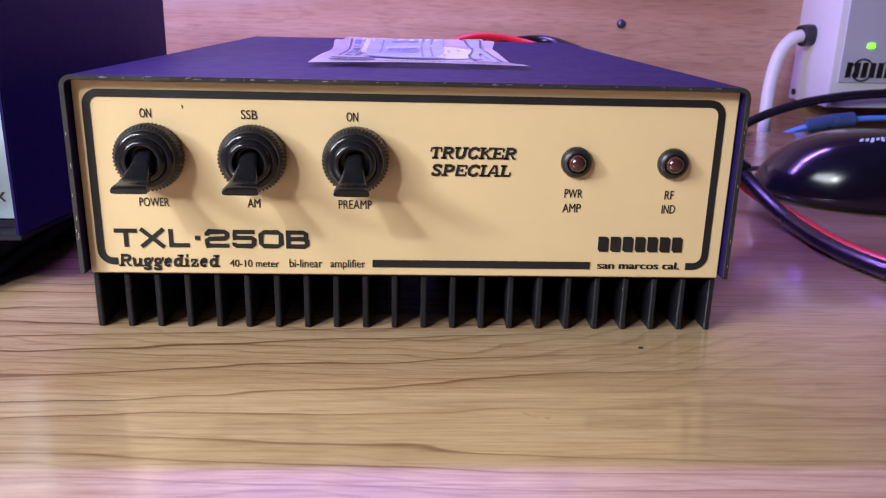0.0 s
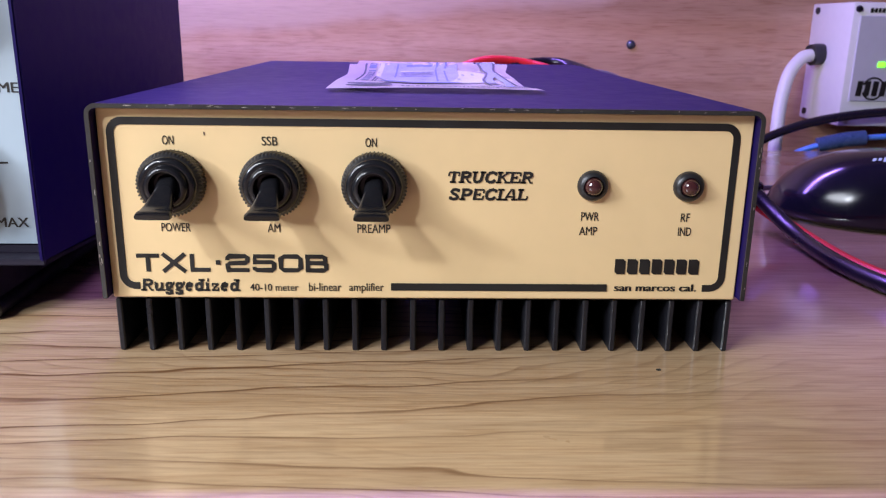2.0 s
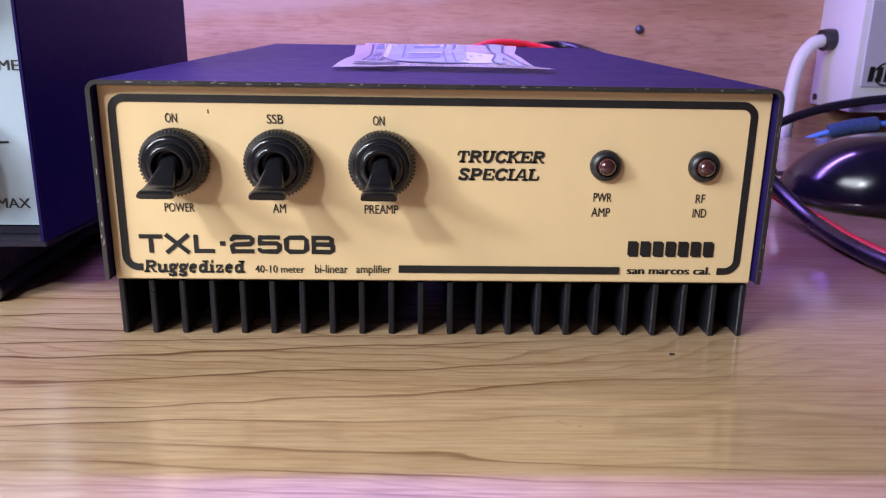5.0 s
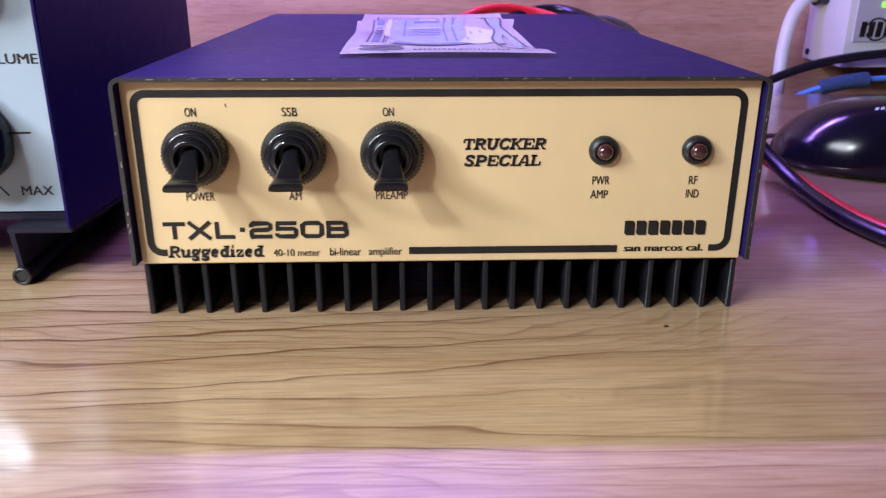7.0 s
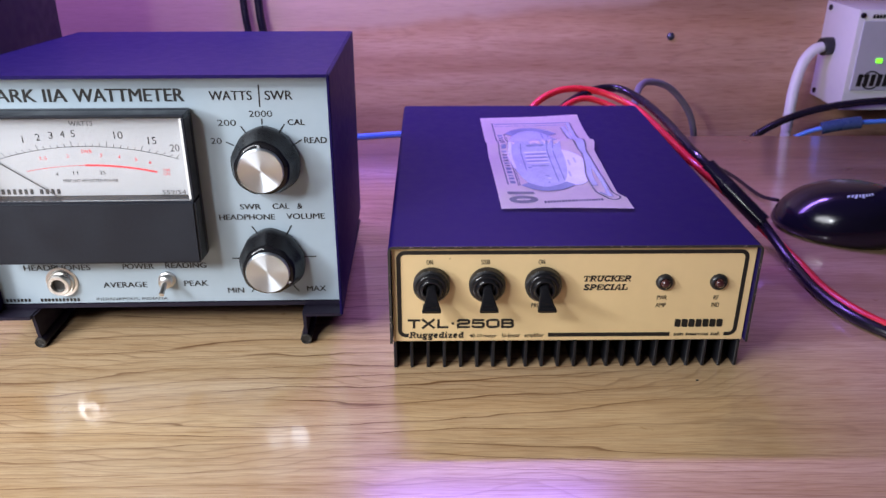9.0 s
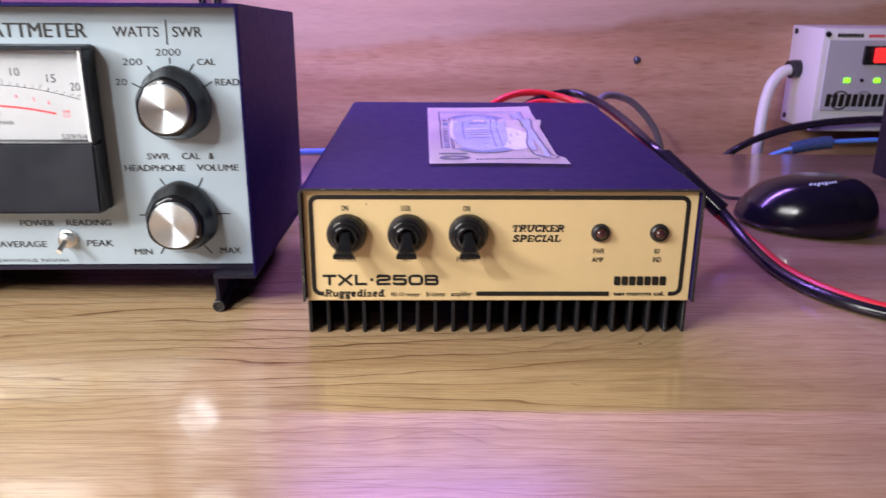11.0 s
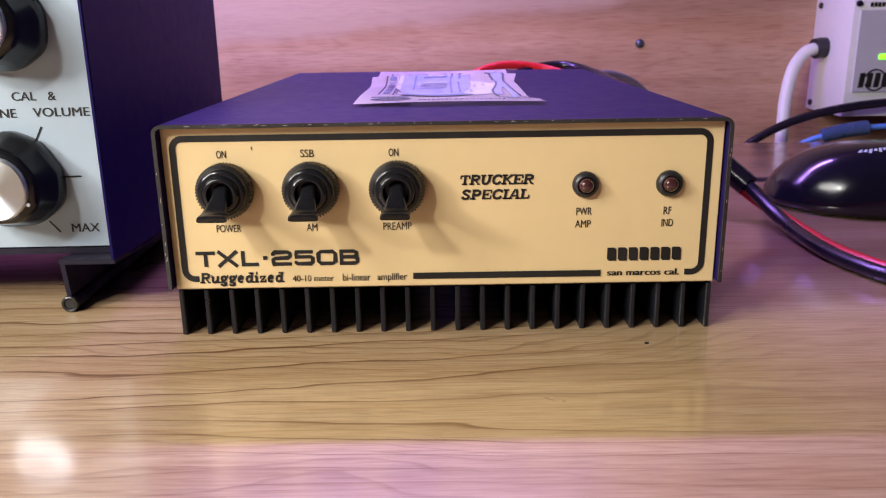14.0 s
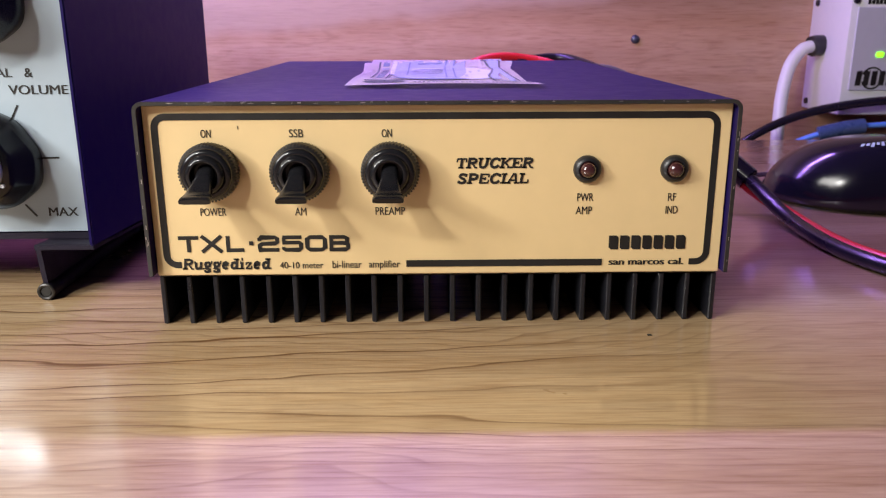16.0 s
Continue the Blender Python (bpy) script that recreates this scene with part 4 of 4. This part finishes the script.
    for s, x, z, w, h, mat in (
        ("0", -266.1, 103.1, 2.0, 3.0, DIAL_INK), ("1", -249.2, 107.0, 0.5, 3.2, DIAL_INK), ("2", -242.3, 108.0, 2.0, 3.2, DIAL_INK), ("3", -236.4, 108.8, 2.0, 3.2, DIAL_INK),
        ("4", -231.1, 109.3, 2.1, 3.2, DIAL_INK), ("5", -226.4, 109.5, 2.0, 3.2, DIAL_INK), ("10", -206.3, 108.6, 4.0, 3.4, DIAL_INK), ("15", -191.5, 105.9, 3.8, 3.4, DIAL_INK),
        ("20", -181.8, 102.4, 4.2, 3.4, DIAL_INK), ("WATTS", -222.1, 114.6, 10.5, 2.4, DIAL_INK), ("SWR", -221.8, 101.8, 5.0, 1.8, DIAL_RED),
        ("559/54", -185.0, 81.5, 11.0, 2.2, DIAL_INK), ("1.5", -241.8, 98.8, 3.0, 1.6, DIAL_RED), ("2", -230.7, 99.8, 1.2, 1.6, DIAL_RED), ("3", -215.6, 100.0, 1.2, 1.6, DIAL_RED),
        ("4", -207.5, 99.2, 1.2, 1.6, DIAL_RED), ("5", -200.1, 97.9, 1.2, 1.6, DIAL_RED), ("6", -193.9, 96.5, 1.2, 1.6, DIAL_RED), ("4", -237.1, 91.0, 1.2, 1.8, DIAL_INK),
        ("11", -228.6, 91.6, 2.2, 1.8, DIAL_INK), ("25", -216.3, 91.6, 2.6, 1.8, DIAL_INK), ("SWR", -186.9, 92.8, 3.4, 1.3, DIAL_RED), ("CAL", -186.9, 91.0, 3.4, 1.3, DIAL_RED),
        ("PERCENT REFLECTED POWER", -222.3, 87.9, 25.0, 1.5, DIAL_INK),
    ):
        letter(s, x - w / 2, x + w / 2, z, z + h, P, mat, plate)
    for x0, n in ((-0.2668, 7), (-0.2466, 4)):
        for i in range(n):
            x = x0 + 0.00262 * i
            part("maker_line", box(x, x + 0.0015, P - 0.0001, P, 0.0822, 0.0847), DIAL_INK, plate)

    def scale(x, sag, lift):
        u = (x + 0.2223) / 0.0411
        return (x, lift - sag * u * u)

    xs = [-0.2613 + 0.0807 * i / 30 for i in range(31)]
    part("scale_arc", stroke([scale(x, 0.0062, 0.1051) for x in xs], 0.00022, P), DIAL_INK, plate)
    part("scale_arc", stroke([scale(x, 0.0058, 0.0961) for x in xs if -0.2510 < x < -0.2205], 0.00022, P), DIAL_RED, plate)
    part("scale_arc", stroke([scale(x, 0.0062, 0.0961) for x in xs if -0.2250 < x < -0.1905], 0.0009, P), DIAL_RED, plate)
    for i in range(26):
        x = -0.2585 + 0.0766 * i / 25
        a, b = scale(x, 0.0062, 0.1051), scale(x + (x + 0.2223) * 0.05, 0.0062, 0.1051)
        part("scale_tick", stroke([a, (b[0], b[1] + (0.0026 if i % 5 == 0 else 0.0015))], 0.0002, P), DIAL_INK, plate)
    part("needle", stroke([(-0.2626, 0.0988), (-0.2377, 0.0812)], 0.0004, P - 0.0012, 0.0003), DIAL_INK, plate)
    pane = part("window_pane", box(D0 + 0.0013, D1 - 0.0016, G + 0.0004, G + 0.0012, 0.0814, 0.1198), GLASS, dial, "clear dial window")
    pane.visible_shadow = False
    # folded sheet feet with rolled ends
    for x, out in ((-0.1290, 1), (-0.2625, -1)):
        f = part("front_foot", prism([(0.0205, 0.0198), (0.0205, 0.0180), (0.165, 0.0085), (0.165, 0.0100)], "x", min(x, x + out * 0.019), max(x, x + out * 0.019), 0.0003), CASE_BLACK, m, "folded black sheet metal foot")
        part("leg", prism([(0.0228, 0.0192), (0.0252, 0.0030), (0.165, 0.0030), (0.165, 0.0098)], "x", x - 0.0008, x + 0.0008), CASE_BLACK, f)
        part("rolled_end", tube([(x, 0.0245, 0.0029), (x, 0.09, 0.0029), (x, 0.165, 0.0029)], 0.0029, 16, 3), CASE_BLACK, f)
        part("rolled_hole", lathe(x, 0.0029, [(0.02449, 0.0017), (0.02430, 0.0016), (0.02430, 0.0003)], 16), INK, f)
        part("rolled_lip", lathe(x, 0.0029, [(0.02449, 0.0029), (0.0240, 0.0028), (0.0238, 0.0024), (0.0240, 0.0019), (0.02448, 0.0018)], 20), WORN_EDGE, f)


wattmeter()


# ---- tall black cases at both ends of the desk ----
def tall_case(name, x0, x1, y0, y1, h, label):
    c = thing(name, (x0 + x1) / 2, (y0 + y1) / 2, 0, label, "equipment case")
    b = part("case_body", box(x0, x1, y0, y1, 0.006, h, 0.002), CASE_BLACK, c)
    for x in (x0 + 0.02, x1 - 0.02):
        for y in (y0 + 0.02, y1 - 0.02):
            part("rubber_foot", box(x - 0.008, x + 0.008, y - 0.008, y + 0.008, 0.0, 0.0062, 0.001), BLACK_WIRE, c)
    return b


tall_case("equipment_case", -0.56, -0.338, 0.150, 0.282, 0.34, "tall black metal equipment case beside the wattmeter")
tall_case("equipment_case", 0.316, 0.55, 0.07, 0.284, 0.36, "tall black metal equipment case beside the mouse")


# ---- the mouse ----
def mouse():
    cx, cy, turn = 0.2100, 0.167, radians(-35)
    m = thing("computer_mouse", cx, cy, 0, "glossy black computer mouse lying on the desk", "mouse")
    bm = bmesh.new()
    A, B, H = 0.0428, 0.0340, 0.0308
    n, k = 56, 18
    ca, sa = math.cos(turn), math.sin(turn)

    def at(u, w, z):
        return (cx + u * ca - w * sa, cy + u * sa + w * ca, z)

    rings = []
    for j in range(k):
        f = j / (k - 1) * 0.985
        ring = []
        for i in range(n):
            a = 2 * math.pi * i / n
            r = math.cos(f * math.pi / 2) ** 0.72
            u, w = A * r * math.cos(a), B * r * math.sin(a) * (1 - 0.10 * math.cos(a))
            z = 0.003 + H * math.sin(f * math.pi / 2) * (1 + 0.10 * u / A)
            ring.append(bm.verts.new(at(u + 0.008 * f, w, z)))
        rings.append(ring)
    low = [bm.verts.new(at(0.93 * A * math.cos(2 * math.pi * i / n), 0.93 * B * math.sin(2 * math.pi * i / n), 0.0005)) for i in range(n)]
    rings = [low] + rings
    for p, q in zip(rings, rings[1:]):
        for i in range(n):
            bm.faces.new((p[i], p[(i + 1) % n], q[(i + 1) % n], q[i]))
    bm.faces.new(rings[0]), bm.faces.new(rings[-1])
    body = part("mouse_shell", bm, MOUSE_BLACK, m, smooth=80)
    # a worn pale mark on the shell, as short bars that follow its curve

    def skin(a, f):
        r = math.cos(f * math.pi / 2) ** 0.72
        u, w = A * r * math.cos(a), B * r * math.sin(a) * (1 - 0.10 * math.cos(a))
        return Vector(at(u + 0.008 * f, w, 0.0033 + H * math.sin(f * math.pi / 2) * (1 + 0.10 * u / A)))

    for i in range(8):
        a, d = radians(-94 + 5.2 * i), radians(-3.6)
        mid = 0.715 + 0.009 * i
        low, high = (mid - 0.05, mid + 0.03) if i in (2, 4) else (mid - 0.025, mid + 0.025)
        bar = bmesh.new()
        bar.faces.new([bar.verts.new(skin(*q)) for q in ((a, low), (a - d, low), (a - d, high), (a, high))])
        part("mark_block", bar, GREY_FACE, body, smooth=0)
    return at


MOUSE_AT = mouse()
cord = thing("mouse_cord", 0.18, 0.22, 0, "thin black cord running from the mouse towards the wall", "cable")
part("cord", tube([(0.1835, 0.2035, 0.007), (0.1775, 0.222, 0.004), (0.171, 0.262, 0.005), (0.164, 0.312, 0.002), (0.158, 0.360, 0.002), (0.154, 0.392, 0.001), (0.153, 0.400, -0.03)], 0.0014, 8), BLACK_WIRE, cord)

# ---- cables ----
pw = thing("power_cable", 0.14, 0.15, 0, "paired red and black power wire with a black joint sleeve", "cable")
part("black_wire", tube([(0.018, 0.242, 0.040), (0.034, 0.272, 0.055), (0.060, 0.294, 0.0640), (0.082, 0.298, 0.0655), (0.097, 0.276, 0.0615), (0.107, 0.238, 0.055), (0.114, 0.185, 0.047), (0.131, 0.158, 0.033), (0.146, 0.138, 0.017), (0.1525, 0.110, 0.006), (0.1535, 0.075, 0.0035), (0.1585, 0.048, 0.0032), (0.169, 0.027, 0.0032), (0.184, 0.012, 0.0032), (0.215, -0.006, 0.0032), (0.30, -0.030, 0.0032), (0.42, -0.05, 0.0032)], 0.0031), BLACK_WIRE, pw)
part("red_wire", tube([(0.010, 0.246, 0.038), (0.012, 0.272, 0.056), (0.036, 0.288, 0.0665), (0.066, 0.292, 0.0645), (0.092, 0.275, 0.056), (0.104, 0.235, 0.048), (0.111, 0.182, 0.043), (0.129, 0.156, 0.029), (0.148, 0.138, 0.012), (0.1580, 0.108, 0.0042), (0.1595, 0.076, 0.0030), (0.1650, 0.051, 0.0030), (0.1750, 0.032, 0.0030), (0.1890, 0.018, 0.0030), (0.218, 0.000, 0.0030), (0.302, -0.024, 0.0029), (0.42, -0.044, 0.0029)], 0.0027), RED_WIRE, pw)
part("red_wire", tube([(0.020, 0.242, 0.036), (0.028, 0.264, 0.052), (0.054, 0.282, 0.0615), (0.084, 0.270, 0.053), (0.100, 0.235, 0.045), (0.109, 0.186, 0.040)], 0.0024), RED_WIRE, pw)
part("joint_sleeve", tube([(0.1190, 0.1755, 0.0425), (0.1305, 0.157, 0.0315), (0.1465, 0.140, 0.0165)], 0.0056, 10, 6), BLACK_WIRE, pw, "black rubber joint sleeve", smooth=50)

gw = thing("grey_cable", 0.14, 0.33, 0, "grey cable arching behind the amplifier", "cable")
part("cord", tube([(0.085, 0.246, 0.035), (0.098, 0.300, 0.050), (0.118, 0.355, 0.056), (0.146, 0.380, 0.048), (0.170, 0.394, 0.026), (0.182, 0.399, 0.002), (0.187, 0.402, -0.035), (0.188, 0.404, -0.10)], 0.0030), GREY_WIRE, gw)

bw = thing("black_cable", 0.30, 0.41, 0, "black cable rising from behind the desk past the surge box", "cable")
part("cord", tube([(0.222, 0.410, -0.05), (0.238, 0.412, -0.018), (0.262, 0.412, 0.002), (0.300, 0.410, 0.018), (0.350, 0.405, 0.027), (0.42, 0.400, 0.030), (0.52, 0.395, 0.030)], 0.0035), BLACK_WIRE, bw)

uw = thing("blue_cable", 0.33, 0.40, 0, "bright blue cable with a dark ferrite sleeve", "cable")
part("cord", tube([(0.262, 0.412, -0.05), (0.278, 0.413, -0.018), (0.295, 0.409, -0.004), (0.322, 0.400, 0.006), (0.360, 0.398, 0.010), (0.42, 0.396, 0.012), (0.52, 0.39, 0.012)], 0.0022), BLUE_WIRE, uw)
part("ferrite_sleeve", tube([(0.306, 0.404, 0.0015), (0.322, 0.4002, 0.0062), (0.339, 0.3985, 0.0086)], 0.0058, 14, 4), FERRITE, uw, "dark blue ferrite sleeve", smooth=50)

vw = thing("violet_cable", -0.12, 0.38, 0, "blue cable lying behind the meter and the amplifier", "cable")
part("cord", tube([(-0.26, 0.368, 0.003), (-0.18, 0.372, 0.003), (-0.130, 0.376, 0.003), (-0.09, 0.384, 0.003), (-0.03, 0.378, 0.003), (0.03, 0.35, 0.003)], 0.0028), BLUE_WIRE, vw)

for dx, r in ((0.0, 0.0036), (0.0145, 0.0040)):
    c = thing("hanging_cable", -0.245 + dx, 0.472, 0.2, "thick black cable hanging down the wood panelling", "cable", "cables on the wall")
    part("cord", tube([(-0.275 + dx, 0.478, 0.40), (-0.262 + dx, 0.476, 0.25), (-0.2475 + dx, 0.474, 0.135), (-0.244 + dx, 0.472, 0.09), (-0.236 + dx, 0.466, 0.04), (-0.232 + dx, 0.455, -0.04)], r), BLACK_WIRE, c)

# ---- the surge box on the wall ----
sb = thing("surge_box", 0.40, WALL_Y, 0.06, "white metal surge protector box fixed to the wall", "power strip")
X0, Z0, Z1, FY = 0.3265, 0.0150, 0.1085, 0.418
body = part("box_body", box(X0, 0.62, FY, WALL_Y, Z0, Z1, 0.0015), WHITE_CASE, sb)
part("label_panel", box(X0 + 0.0055, 0.60, FY - 0.0012, FY - 0.0001, 0.0345, 0.0985, 0.0005, 1), WHITE_PANEL, body)
for x, z in ((0.3305, 0.1035), (0.3300, 0.0215)):
    part("screw_head", lathe(x, z, [(FY - 0.0001, 0.0026), (FY - 0.0014, 0.0022), (FY - 0.0018, 0.0008)], 14), BLACK_WIRE, body)
for y, z in ((0.473, 0.1030), (0.474, 0.0215)):
    part("screw_head", tube([(X0 + 0.0005, y, z), (X0 - 0.0015, y, z)], 0.0026, 12, 2), BLACK_WIRE, body)
part("rocker_frame", box(0.3645, 0.4060, FY - 0.0040, FY - 0.0013, 0.0770, 0.0935, 0.0006, 1), PLASTIC_DULL, body)
part("rocker", prism([(FY - 0.0041, 0.0785), (FY - 0.0062, 0.0795), (FY - 0.0085, 0.0915), (FY - 0.0041, 0.0920)], "x", 0.3735, 0.4040, 0.0006), RED_GLOW, body, "lit red rocker switch")
for x in (0.3535, 0.3815, 0.4095):
    part("pilot_light", box(x - 0.0029, x + 0.0029, FY - 0.0022, FY - 0.0013, 0.0606, 0.0646, 0.0008, 2), GREEN_GLOW, body, "lit green pilot light")
part("pilot_light", box(0.3655, 0.3690, FY - 0.0020, FY - 0.0013, 0.0612, 0.0640, 0.0005, 1), DARK_GREY, body)
for i in range(9):
    x = 0.3365 + i * 0.0062
    part("mark_block", prism([(x, 0.0385), (x + 0.0043, 0.0385), (x + 0.0052, 0.0500), (x + 0.0009, 0.0500)], "y", FY - 0.0016, FY - 0.0013), INK, body)
part("mark_ring", stroke(arc(0.3500, 0.0442, 0.0082, 20, 160, 14), 0.0014, FY - 0.0013), INK, body)
part("mark_ring", stroke(arc(0.3500, 0.0442, 0.0082, 200, 340, 14), 0.0014, FY - 0.0013), INK, body)
part("mark_ring", stroke(arc(0.3720, 0.0442, 0.0080, 20, 160, 14), 0.0012, FY - 0.0013), GREY_WIRE, body)
for i in range(8):
    part("print_bar", box(0.3395 + i * 0.0030, 0.3418 + i * 0.0030, FY - 0.0003, FY, 0.1008, 0.1042), INK, body)
for i in range(5):
    part("print_bar", box(0.3680 + i * 0.003, 0.3703 + i * 0.003, FY - 0.0003, FY, 0.1008, 0.1034), DIAL_RED, body)
part("cord_grip", tube([(X0 + 0.0005, 0.458, 0.0685), (0.3215, 0.4578, 0.0685), (0.3170, 0.457, 0.0678)], 0.0085, 20, 4), PLASTIC_DULL, body, "black cord grip", smooth=50)
part("power_cord", tube([(0.3195, 0.4575, 0.0682), (0.3090, 0.456, 0.0650), (0.2985, 0.452, 0.0520), (0.2925, 0.447, 0.0300), (0.2895, 0.441, 0.0080), (0.2885, 0.438, -0.03), (0.289, 0.438, -0.12)], 0.0052, 16), WHITE_CORD, body, "white power cord")

# ---- small things ----
sc = thing("wall_screw", 0.1753, WALL_Y, 0.0736, "small dark screw head in the wood panelling", "screw")
part("screw_head", lathe(0.1753, 0.0736, [(WALL_Y, 0.0038), (WALL_Y - 0.0012, 0.0036), (WALL_Y - 0.0024, 0.0024), (WALL_Y - 0.0029, 0.0006)], 20), SCREW_BLUE, sc, smooth=60)
cr = thing("crumb", 0.0606, -0.0112, 0, "tiny dark speck of dirt on the desktop", "speck")
part("speck", box(0.0600, 0.0613, -0.0117, -0.0109, 0.0, 0.0004, 0.00015, 1), WORN_EDGE, cr)
